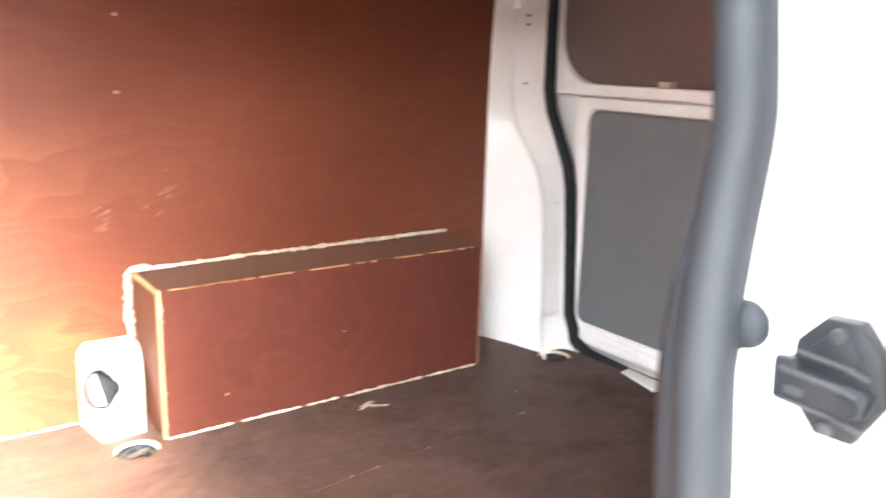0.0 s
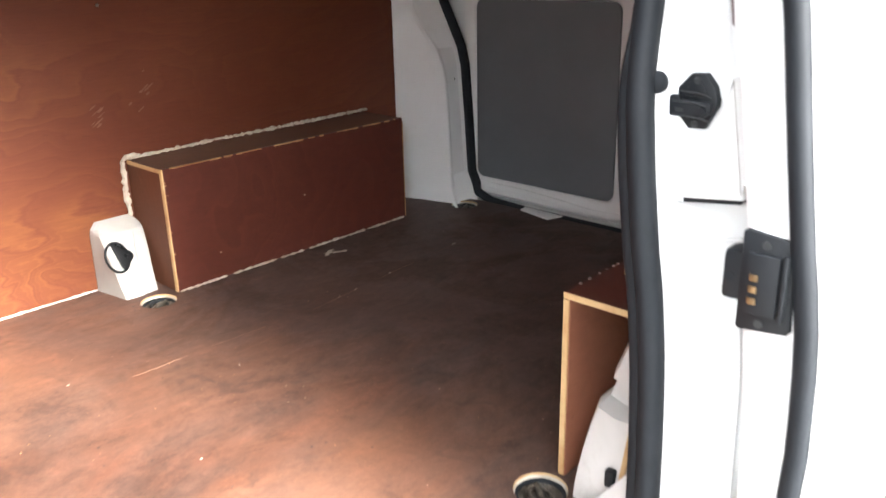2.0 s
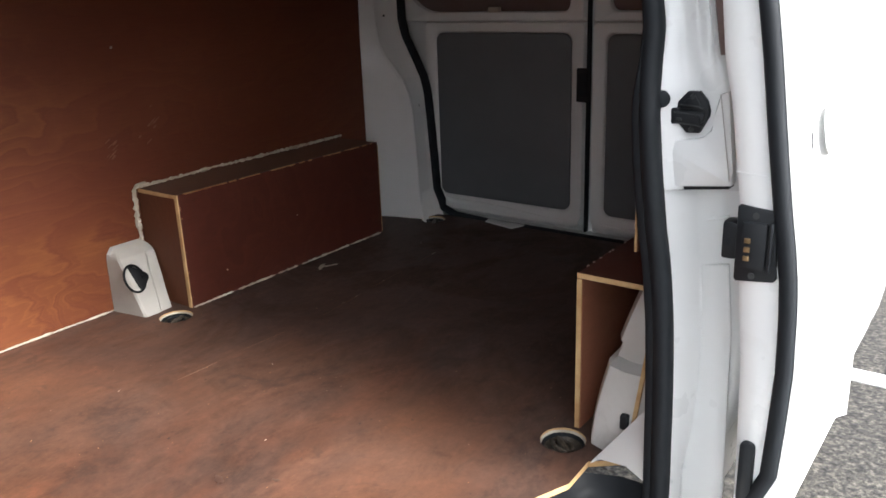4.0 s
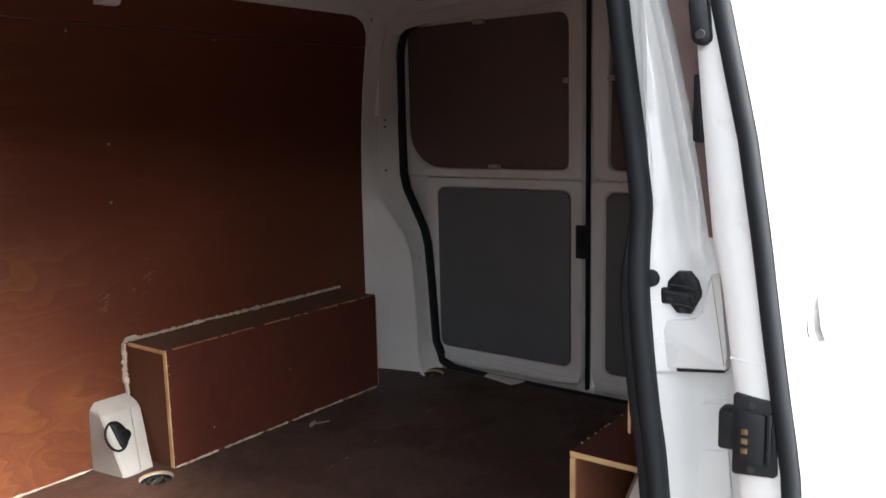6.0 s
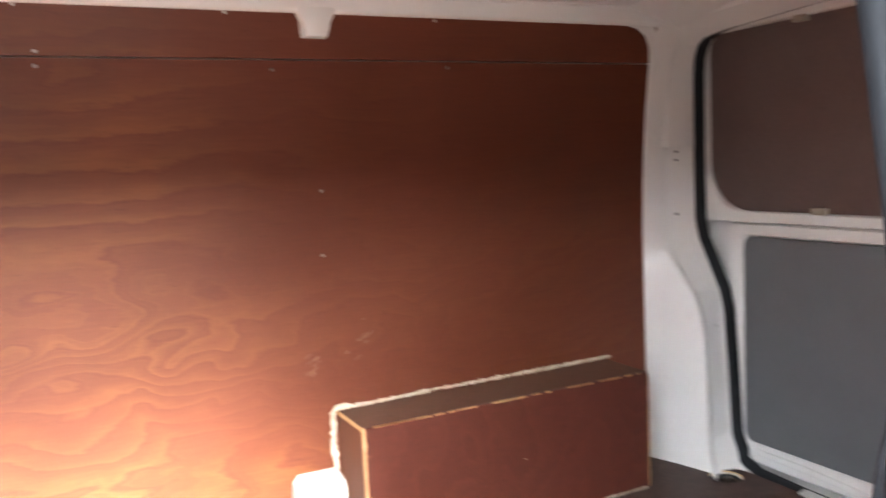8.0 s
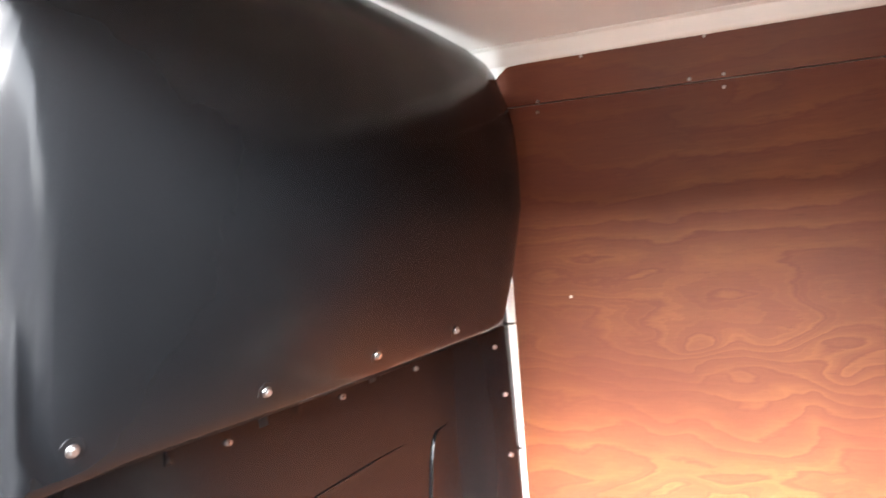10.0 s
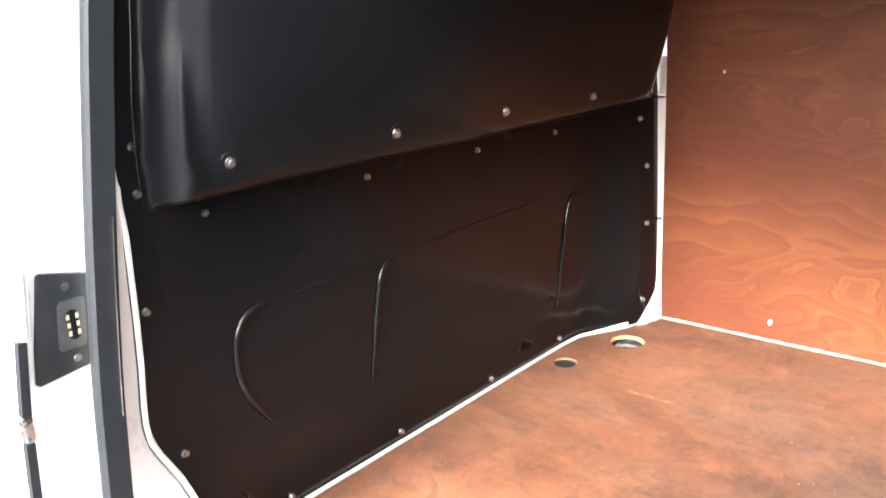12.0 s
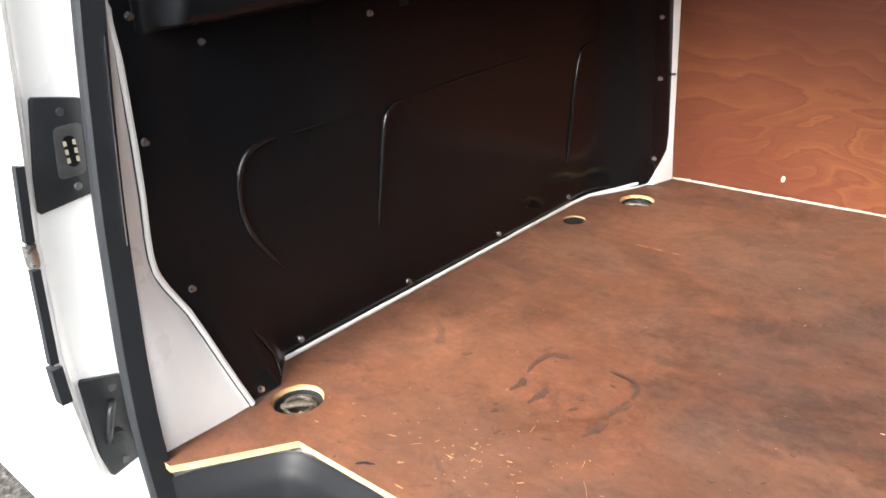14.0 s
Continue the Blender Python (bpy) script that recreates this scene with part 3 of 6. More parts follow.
def build_eye(cx, cy, seed):
    rnd = random.Random(seed)
    t = thing("floor_lashing_eye", (cx, cy, -0.03), "recessed steel lashing eye in a round cut-out of the plywood floor", "lashing eye", "lashing eyes")
    bm = bm_new()
    rings = []
    for r, z in ((0.0435, -0.0125), (0.0385, -0.013), (0.036, -0.018), (0.03, -0.027), (0.004, -0.0285)):
        rings.append([(cx + r * math.cos(a * math.pi / 14), cy + r * math.sin(a * math.pi / 14), z) for a in range(28)])
    loft(bm, rings, True)
    part("cup", bm, RUSTY, t)
    bm = loft(bm_new(), [[(cx + r * math.cos(a * math.pi / 14), cy + r * math.sin(a * math.pi / 14), z) for a in range(28)] for r, z in ((0.0456, -0.013), (0.0456, -0.0045), (0.0446, -0.0035), (0.0435, -0.005), (0.043, -0.012))], True)
    part("rim", bm, EDGE if seed < 2 else SEALANT, t, "pale raw plywood rim")
    bm = loft(bm_new(), [[(cx + r * math.cos(a * math.pi / 14), cy + r * math.sin(a * math.pi / 14), z) for a in range(28)] for r, z in ((0.0432, -0.014), (0.0428, -0.009), (0.041, -0.0075), (0.0385, -0.009), (0.0375, -0.015))], True)
    part("gasket", bm, RUBBER, t, "dark rubber ring")
    bm = bm_new()
    ang = rnd.uniform(0.3, 0.9)
    d = Vector((math.cos(ang), math.sin(ang), 0))
    n = Vector((-d.y, d.x, 0))
    c = Vector((cx, cy, -0.014))
    ring = [c + d * 0.024 * math.cos(a * math.pi / 10) + n * 0.02 * math.sin(a * math.pi / 10) + Vector((0, 0, 0.006 * math.sin(a * math.pi / 10))) for a in range(20)]
    sweep(bm, ring, circle(0.0042, 8), (0, 0, 1), closed=True)
    part("ring", bm, RUSTY if seed in (0, 2) else PLASTIC, t)
    bm = bm_new()
    p0, p1 = c - d * 0.03, c + d * 0.03
    sweep(bm, [p0, c + Vector((0, 0, 0.004)), p1], circle(0.006, 8), (0, 0, 1))
    part("cross_bar", bm, RUSTY, t)


for i, (ex, ey) in enumerate(EYES):
    build_eye(ex, ey, i)


def build_drain():
    cx, cy = DRAIN
    t = thing("floor_drain", (cx, cy, -0.03), "small dark slotted drain grating sunk in the plywood floor", "drain")
    bm = bm_new()
    loft(bm, [[(cx + r * math.cos(a * math.pi / 10), cy + r * math.sin(a * math.pi / 10), z) for a in range(20)] for r, z in ((0.0295, -0.012), (0.0295, -0.003), (0.026, -0.003), (0.025, -0.02), (0.002, -0.021))], True)
    part("cup", bm, PLASTIC, t)
    for k in range(-3, 4):
        bm = bm_new()
        hl = math.sqrt(0.025 ** 2 - (k * 0.007) ** 2)
        box(bm, cx + k * 0.007 - 0.0015, cx + k * 0.007 + 0.0015, cy - hl, cy + hl, -0.012, -0.005)
        part("slat", bm, PLASTIC_WORN, t, smooth=False)


build_drain()


# ---- step well of the side door ----
def build_step():
    top = [(1.19, 0.03), (1.19, 0.10), (1.165, 0.165), (1.10, 0.185), (1.02, 0.197), (0.6, 0.198), (0.26, 0.198), (0.2, 0.194), (0.165, 0.165), (0.13, 0.11), (0.1, 0.06), (0.088, 0.03)]
    rows = [(0.0, -0.0125), (0.004, -0.02), (0.018, -0.03), (0.03, -0.05), (0.04, -0.10), (0.05, -0.15), (0.065, -0.172), (0.09, -0.18)]
    rings = []
    cx, cy = 0.62, -0.1
    for k, z in rows:
        ring = []
        for i, (x, y) in enumerate(top):
            a, b = top[max(i - 1, 0)], top[min(i + 1, len(top) - 1)]
            t = Vector((b[0] - a[0], b[1] - a[1])).normalized()
            n = Vector((-t.y, t.x))
            if n.dot(Vector((cx - x, cy - y))) < 0:
                n = -n
            ring.append((x + n.x * k, y + n.y * k, z))
        rings.append(ring)
    rings.append([(0.62 + (x - 0.62) * 0.8, -0.02 + (y + 0.02) * 0.3, -0.182) for x, y, z in rings[-1]])
    bm = loft(bm_new(), rings)
    solo("step_well", bm, STEP_PLASTIC, (0.6, 0.1, -0.18), "moulded black plastic entry step below the side door", "step", kind="structure", angle=60)
    bm = bm_new()
    box(bm, -0.1, 1.3, -0.06, 0.2, -0.35, -0.185, 0.01)
    solo("door_sill", bm, WHITE, (0.6, 0.06, -0.35), "white painted sill under the side door", "sill", kind="structure")


build_step()


# ---- far side wall ----
def curved_sheet(x0, x1, z0, z1, yfun, thick, r_tl=0.0, r_tr=0.0, n=14):
    """A bent plywood sheet with its face on y = yfun(z); r_tl and r_tr round its top corners."""
    bm = bm_new()
    rings_f = []
    for i in range(n + 1):
        z = z0 + (z1 - z0) * i / n
        a, b = x0, x1
        if r_tl and z > z1 - r_tl:
            a += r_tl - math.sqrt(max(0, r_tl ** 2 - (z - z1 + r_tl) ** 2))
        if r_tr and z > z1 - r_tr:
            b -= r_tr - math.sqrt(max(0, r_tr ** 2 - (z - z1 + r_tr) ** 2))
        y = yfun(z)
        rings_f.append([(a, y, z), ((a + b) / 2, y, z), (b, y, z), (b, y + thick, z), ((a + b) / 2, y + thick, z), (a, y + thick, z)])
    return loft(bm, rings_f, True, True)


def build_far_wall():
    t = thing("wall_far", (1.2, 1.66, 0), "van side wall lined with glossy reddish swirl-grained plywood", "wall", kind="structure")
    lining = part("lower_sheet", curved_sheet(0.091, 2.30, 0.003, 1.204, ply_y, 0.009), PLY_WALL, t)
    rnd = random.Random(21)
    for k in range(14):
        x = rnd.uniform(1.20, 1.40)
        z = 0.488 + (x - 1.29) * 0.3 + rnd.gauss(0, 0.017)
        l, w = rnd.uniform(0.006, 0.024), rnd.uniform(0.001, 0.0045)
        pts = []
        for i in range(10):
            a = math.pi * 2 * i / 10
            u, q = l * math.cos(a) * rnd.uniform(0.7, 1), w * math.sin(a) * rnd.uniform(0.4, 1.2)
            pts.append((x + u * 0.83 - q * 0.55, z + u * 0.55 + q * 0.83))
        part("rub_mark", plate(bm_new(), pts, lambda a, b, d: (a, ply_y(b) - 0.0003 - d, b), 0.0004), CHALK, lining, "faint chalky rub mark", smooth=False)
    part("upper_sheet", curved_sheet(0.10, 2.31, 1.207, 1.318, ply_y, 0.009, 0.075, 0.07, 18), PLY_WALL, t)
    bm = loft(bm_new(), [[(x, ply_y(z) + 0.0125, z) for x in (-0.1, 2.5)] for z in (-0.1, 0.3, 0.7, 0.85, 1.0, 1.1, 1.2, 1.33)])
    part("inner_skin", bm, WHITE_IN, t)
    bm = loft(bm_new(), [[(x, 2 * MID - outer(z), z) for x in (-0.3, 2.62)] for z in (-0.35, -0.2, -0.05, 0.15, 0.45, 0.7, 0.745, 0.78, 0.95, 1.1, 1.3, 1.38, 1.43)])
    part("outer_skin", bm, WHITE, t)


build_far_wall()


# small screws and pins in the plywood wall
SCREWS = [(0.667, 1.216), (0.59, 1.215), (0.665, 1.187), (0.25, 0.705), (0.213, 1.212), (0.209, 1.186), (0.344, 1.302), (0.634, 1.303), (1.051, 1.302), (1.57, 1.30), (1.16, 1.183), (1.272, 0.893), (1.268, 0.733), (1.62, 1.19)]


def build_screws():
    for i, (x, z) in enumerate(SCREWS):
        y = ply_y(z)
        bm = cyl(bm_new(), (x, y, z), (0, -1, 0), 0.0045, 0.002, 12, 0.003)
        solo("wall_screw", bm, STEEL_DULL if i in (10, 11, 12, 13) else STEEL, (x, y, z), "small screw head in the plywood lining", "screw", "wall screws")
    bm = plate(bm_new(), [(-0.003, -0.009), (0.003, -0.006), (0.006, 0.002), (0.004, 0.009), (-0.003, 0.008), (-0.006, 0.001)], lambda a, b, d: (0.405 + a, WALL - d, 0.052 + b), 0.0015)
    solo("paper_sticker", bm, SEALANT, (0.405, WALL, 0.052), "tiny pale paper sticker on the plywood wall", "sticker")


build_screws()


# ---- roof ----
def build_roof():
    ys = [MID + 0.715 * k / 12 for k in range(-12, 13)]
    bm = loft(bm_new(), [[(x, y, ceil_z(y)) for y in ys] for x in (-0.2, 0.6, 1.4, 2.2)])
    solo("ceiling", bm, GREY_ROOF, (1, MID, 1.4), "grey painted steel van roof seen from inside", "ceiling", kind="structure", angle=60)
    bm = loft(bm_new(), [[(x, y, z) for y, z in [(outer(1.3), 1.3), (outer(1.38), 1.38), (outer(1.43), 1.43), (0.5, 1.46), (MID, 1.47), (1.2, 1.46), (2 * MID - outer(1.43), 1.43), (2 * MID - outer(1.3), 1.3)]] for x in (-0.3, 2.62)])
    solo("roof_skin", bm, WHITE, (1, MID, 1.45), "white van roof skin", "roof", kind="structure", angle=60)
    # roof rails along both sides
    for name, side in (("roof_rail", 1), ("roof_rail", -1)):
        def place(y, z):
            return y if side > 0 else 2 * MID - y
        prof = [(1.60, 1.300), (1.574, 1.3055), (1.566, 1.309), (1.561, 1.318), (1.558, 1.334), (1.551, 1.345), (1.535, 1.350), (1.535, 1.37), (1.60, 1.37)]
        bm = loft(bm_new(), [[(x, place(y, z), z) for y, z in prof] for x in (-0.1, 0.5, 1.5, 2.42)], True, True)
        t = solo(name, bm, WHITE_IN, (1.2, place(1.57, 0), 1.3), "white painted steel roof rail above the wall lining", "rail", "roof rails", "structure")
        if side > 0:
            bm = bm_new()
            out = []
            for w, z, y in ((0.056, 1.318, 1.560), (0.048, 1.30, 1.556), (0.038, 1.285, 1.553), (0.034, 1.265, 1.555), (0.030, 1.252, 1.560)):
                out.append([(1.258 - w, 1.60, z), (1.258 - w + 0.006, y + 0.004, z), (1.258 - w + 0.014, y, z), (1.258 + w - 0.014, y, z), (1.258 + w - 0.006, y + 0.004, z), (1.258 + w, 1.60, z)])
            loft(bm, out, True, True)
            part("bracket", bm, WHITE_IN, t, "rounded white tab hanging from the rail")
    # corner web at the front end of the far rail
    bm = bm_new()
    poly = [(0.02, 1.36), (0.02, 1.20), (0.088, 1.20), (0.096, 1.24), (0.115, 1.28), (0.15, 1.303), (0.24, 1.308), (0.24, 1.36)]
    loft(bm, [[(x, ply_y(min(z, 1.32)) - d, z) for x, z in poly] for d in (-0.012, 0.004)], True, True)
    solo("trim_front_corner", bm, WHITE_IN, (0.08, 1.58, 1.2), "white corner web between roof rail and front post", "trim", kind="structure", smooth=False)
    # rounded corner web at the rear end of the far rail
    bm = bm_new()
    poly = [(2.335, 1.36), (2.335, 1.16), (2.289, 1.16), (2.285, 1.21), (2.272, 1.25), (2.248, 1.28), (2.21, 1.299), (2.16, 1.307), (2.10, 1.309), (2.10, 1.36)]
    loft(bm, [[(x, ply_y(min(z, 1.32)) - d, z) for x, z in poly] for d in (-0.012, 0.005)], True, True)
    solo("trim_rear_corner", bm, WHITE_IN, (2.28, 1.58, 1.2), "white rounded corner web between roof rail and rear pillar", "trim", kind="structure", smooth=False)
    # rear header above the doors
    ys = [MID + 0.74 * k / 14 for k in range(-14, 15)]
    rows = []
    for x, f in ((2.16, 0.0), (2.19, -0.008), (2.24, -0.018), (2.30, -0.031), (2.345, -0.044), (2.36, -0.046)):
        rows.append([(x, y, (ceil_z(y) if abs(y - MID) < 0.7 else 1.345) + f) for y in ys])
    bm = loft(bm_new(), rows)
    h = solo("rear_header", bm, WHITE_IN, (2.3, MID, 1.34), "white painted steel header above the rear doors", "header", kind="structure", angle=60)
    for y in (1.36, 0.86):
        bm = bm_new()
        plate(bm, round_rect(-0.028, 0.028, -0.02, 0.02, 0.004, 3), lambda a, b, d: (2.28 + b, y + a, ceil_z(y) - 0.026 - d - b * 0.16), 0.004)
        part("access_hole_cover", bm, PLASTIC, h, "black rectangular cover")
    bm = bm_new()
    box(bm, 2.44, 2.66, 0.05, 1.67, 1.315, 1.44, 0.01)
    solo("rear_roof_edge", bm, WHITE, (2.55, MID, 1.35), "white roof edge above the rear doors", "roof", kind="structure")


build_roof()


# ---- rear pillars ----
def build_rear_pillars():
    zs = [-0.03, 0.0, 0.05, 0.094, 0.2, 0.32, 0.42, 0.47, 0.53, 0.57, 0.61, 0.65, 0.68, 0.71, 0.74, 0.85, 0.96, 1.1, 1.2, 1.25, 1.29, 1.33]
    crease = table([(-0.05, 1.43), (0.0, 1.445), (0.061, 1.464), (0.225, 1.469), (0.426, 1.482), (0.48, 1.497), (0.532, 1.522), (0.58, 1.565), (0.618, 1.6), (0.66, 1.626), (0.708, 1.640), (0.78, 1.646), (0.87, 1.648), (1.33, 1.648)])
    for side in (1, -1):
        def put(x, y, z):
            return (x, y if side > 0 else 2 * MID - y, z)
        rows = []
        for z in zs:
            ys = rear_y(z)
            yw = ply_y(max(0, min(z, 1.32))) - 0.002
            yc = min(crease(z), yw - 0.008)
            top = max(0.0, (z - 1.24) / 0.09)
            rows.append([put(2.285, yw + 0.008, z), put(2.287, yw - 0.002, z), put(2.318, yw * 0.6 + yc * 0.4 - 0.004, z), put(2.342, yw * 0.1 + yc * 0.9 - 0.001, z), put(2.350, yc - 0.001, z), put(2.356, yc - 0.0025, z), put(2.361, yc, z), put(2.367, yc + 0.006, z), put(2.378, yc * 0.8 + (ys + 0.014) * 0.2 + 0.008 - 0.008 * top, z), put(2.44, ys + 0.014, z), put(2.455, ys + 0.008, z), put(2.462, ys + 0.03, z), put(2.531, ys + 0.05, z), put(2.531, 1.77, z)])
        bm = loft(bm_new(), rows)
        t = solo("rear_pillar", bm, WHITE_IN, put(2.38, 1.6, 0), "white painted steel rear pillar with a curved crease", "pillar", "rear pillars", "structure", angle=14)
        for z in (0.755, 0.92, 0.945, 1.06, 1.18):
            bm = cyl(bm_new(), put(2.40, min(crease(z), ply_y(z) - 0.01) * 0.52 + (rear_y(z) + 0.014) * 0.48 + 0.006, z), (-0.1, -side, 0), 0.0035, 0.006, 10)
            part("hole", bm, PLASTIC, t, "small dark screw hole")
        bm = cyl(bm_new(), put(2.42, rear_y(0.424) + 0.0175, 0.424), (-0.2, -side, 0), 0.013, 0.003, 16, 0.011)
        part("boss", bm, WHITE_IN, t)
        bm = cyl(bm_new(), put(2.418, rear_y(0.424) + 0.0145, 0.424), (-0.2, -side, 0), 0.005, 0.003, 10)
        part("boss_hole", bm, PLASTIC, t)


build_rear_pillars()


def rear_seal_path():
    far = [(rear_y(z), z) for z in (0.05, 0.094, 0.2, 0.32, 0.42, 0.47, 0.53, 0.57, 0.61, 0.65, 0.68, 0.71, 0.74, 0.85, 0.96, 1.1, 1.18)] + [(1.598, 1.22), (1.585, 1.255), (1.562, 1.28), (1.525, 1.295), (1.46, 1.304), (1.2, 1.318)]
    near = [(2 * MID - y, z) for y, z in reversed(far)]
    low = [(0.27, 0.02), (0.32, -0.004), (0.5, -0.012), (MID, -0.013), (1.22, -0.012), (1.38, -0.004), (1.44, 0.02)]
    return [(2.468, y, z) for y, z in far + [(MID, 1.325)] + near + low]


def build_rear_frame():
    """The inner door frame runs up both pillars and turns in a round corner under the header."""
    pts = [(y, z) for x, y, z in rear_seal_path() if z > 0.95]
    rows = []
    for i, (y, z) in enumerate(pts):
        a, b = pts[max(i - 1, 0)], pts[min(i + 1, len(pts) - 1)]
        n = Vector((b[1] - a[1], a[0] - b[0])).normalized()
        if n.dot(Vector((y - MID, z - 1.0))) < 0:
            n = -n
        k = max(0.0, min(1.0, (z - 1.265) / 0.035))
        rows.append([(x, y + n.x * d, z + n.y * d) for x, d in ((2.462, 0.012 - 0.012 * k), (2.452, 0.004 - 0.02 * k), (2.438, 0.003 - 0.021 * k), (2.40, 0.010 - 0.01 * k), (2.368, 0.013), (2.356, 0.016), (2.345, 0.030), (2.335, 0.045))])
    solo("trim_rear_frame", loft(bm_new(), rows), WHITE_IN, (2.4, MID, 1.3), "white painted steel frame turning from pillar to header", "trim", kind="structure", angle=30)


build_rear_frame()
bm = sweep(bm_new(), rear_seal_path(), [(-0.014, -0.011), (0.012, -0.011), (0.012, 0.011), (-0.006, 0.012), (-0.016, 0.008), (-0.019, 0.0), (-0.018, -0.006)], closed=True)
solo("rear_door_seal", bm, RUBBER, (2.468, MID, 0), "black rubber weatherstrip round the rear door opening", "seal", kind="structure", angle=60)


# ---- rear doors ----
def ring_frame(outer_pts, inner_pts, x_out, x_top, x_in, lip):
    """A pressed frame between two outlines of equally many points."""
    def toward(a, b, k):
        out = []
        for (p, q), (r, s) in zip(a, b):
            d = Vector((r - p, s - q))
            d = d.normalized() * min(k, d.length * 0.45)
            out.append((p + d.x, q + d.y))
        return out
    bm = bm_new()
    rings = [(outer_pts, x_out), (toward(outer_pts, inner_pts, 0.004), x_out - 0.006), (toward(outer_pts, inner_pts, lip), x_top), (toward(inner_pts, outer_pts, lip), x_top), (toward(inner_pts, outer_pts, lip * 0.35), x_top + 0.004), (inner_pts, x_in)]
    return loft(bm, [[(x, p, q) for p, q in pts] for pts, x in rings], True)


def build_rear_door(far):
    def my(y):
        return y if far else 1.664 - y
    t = thing("rear_door", (2.53, my(1.2), 0), "white rear van door lined with a grey board and a dark plywood window panel" if far else "white rear van door with the same lining, half hidden by the side pillar", "van door", "rear doors")
    corner = 8
    win = round_rect(0.908, 1.606, 0.762, 1.288, [0.03, 0.15, 0.05, 0.05], corner)
    win_o = round_rect(0.842, 1.638, 0.728, 1.33, [0.01, 0.02, 0.06, 0.02], corner)
    pan = round_rect(0.897, 1.467, 0.068, 0.69, 0.032, corner)
    pan_o = round_rect(0.842, 1.52, 0.004, 0.728, [0.05, 0.06, 0.01, 0.01], corner)
    bm = ring_frame([(my(a), b) for a, b in win_o], [(my(a), b) for a, b in win], 2.512, 2.496, 2.522, 0.016)
    part("window_frame", bm, WHITE_IN, t)
    bm = ring_frame([(my(a), b) for a, b in pan_o], [(my(a), b) for a, b in pan], 2.512, 2.494, 2.505, 0.012)
    part("lower_frame", bm, WHITE_IN, t)
    bm = plate(bm_new(), [(my(a), b) for a, b in round_rect(0.895, 1.618, 0.752, 1.30, [0.03, 0.13, 0.05, 0.05], corner)], lambda a, b, d: (2.53 - d, a, b), 0.012, 0.001)
    part("window_panel", bm, PLY_DOOR, t, "dark reddish-brown plywood filling the window")
    bm = plate(bm_new(), [(my(a), b) for a, b in round_rect(0.899, 1.465, 0.07, 0.688, 0.03, corner)], lambda a, b, d: (2.506 - d, a, b), 0.006, 0.0015)
    part("lower_panel", bm, GREY_PANEL, t, "dark grey textured board")
    bm = bm_new()
    y0, y1 = sorted((my(0.838), my(1.74 if far else 1.61)))
    box(bm, 2.532, 2.60, y0, y1, -0.08, 1.335, 0.012)
    part("outer_skin", bm, WHITE, t)
    # clips that hold the window panel
    for y, z in ((1.21, 0.767), (1.27, 1.284), (0.905, 1.06)):
        bm = bm_new()
        a, b = my(y), z
        box(bm, 2.498, 2.522, a - 0.022, a + 0.022, b - 0.008, b + 0.010, 0.003)
        part("clip", bm, SEALANT, t, "small pale plastic clip")
    if far:
        bm = bm_new()
        plate(bm, round_rect(0.824, 0.874, 0.462, 0.577, 0.006, 3), lambda a, b, d: (2.498 - d, a, b), 0.006, 0.002)
        lat = part("latch_cover", bm, PLASTIC, t, "black plastic latch cover")
        bm = bm_new()
        plate(bm, round_rect(0.832, 0.866, 0.48, 0.56, 0.006, 3), lambda a, b, d: (2.492 - d, a, b), 0.003, 0.0015)
        part("release_lever", bm, RUBBER, lat)
    # lower pressing of the door
    bm = sweep(bm_new(), smooth_path([(2.497, my(0.86), 0.03), (2.496, my(0.98), 0.026), (2.493, my(1.1), 0.036), (2.493, my(1.25), 0.045), (2.495, my(1.42), 0.048), (2.498, my(1.49), 0.075)], 5), circle(0.011, 8, 0.6, 1.0))
    part("swage", bm, WHITE_IN, t)


build_rear_door(True)
build_rear_door(False)
bm = box(bm_new(), 2.492, 2.515, 0.828, 0.837, 0.0, 1.32, 0.003)
solo("centre_seal", bm, RUBBER, (2.5, 0.832, 0), "black rubber strip between the two rear doors", "seal", kind="structure")
bm = bm_new()
box(bm, 2.43, 2.60, 0.1, 1.62, -0.09, -0.008, 0.006)
solo("rear_sill", bm, WHITE_IN, (2.5, MID, -0.09), "white painted steel sill at the rear doors", "sill", kind="structure")
bm = plate(bm_new(), [(2.40, 1.08), (2.46, 1.06), (2.465, 1.22), (2.43, 1.215)], lambda a, b, d: (a, b, d), 0.004, 0.001)
sp = solo("striker_plate", bm, WHITE_IN, (2.45, 1.15, 0), "small white steel striker plate on the floor edge", "striker plate")
bm = cyl(bm_new(), (2.44, 1.14, 0.004), (0, 0, 1), 0.008, 0.004, 12, 0.006)
part("screw", bm, STEEL, sp)


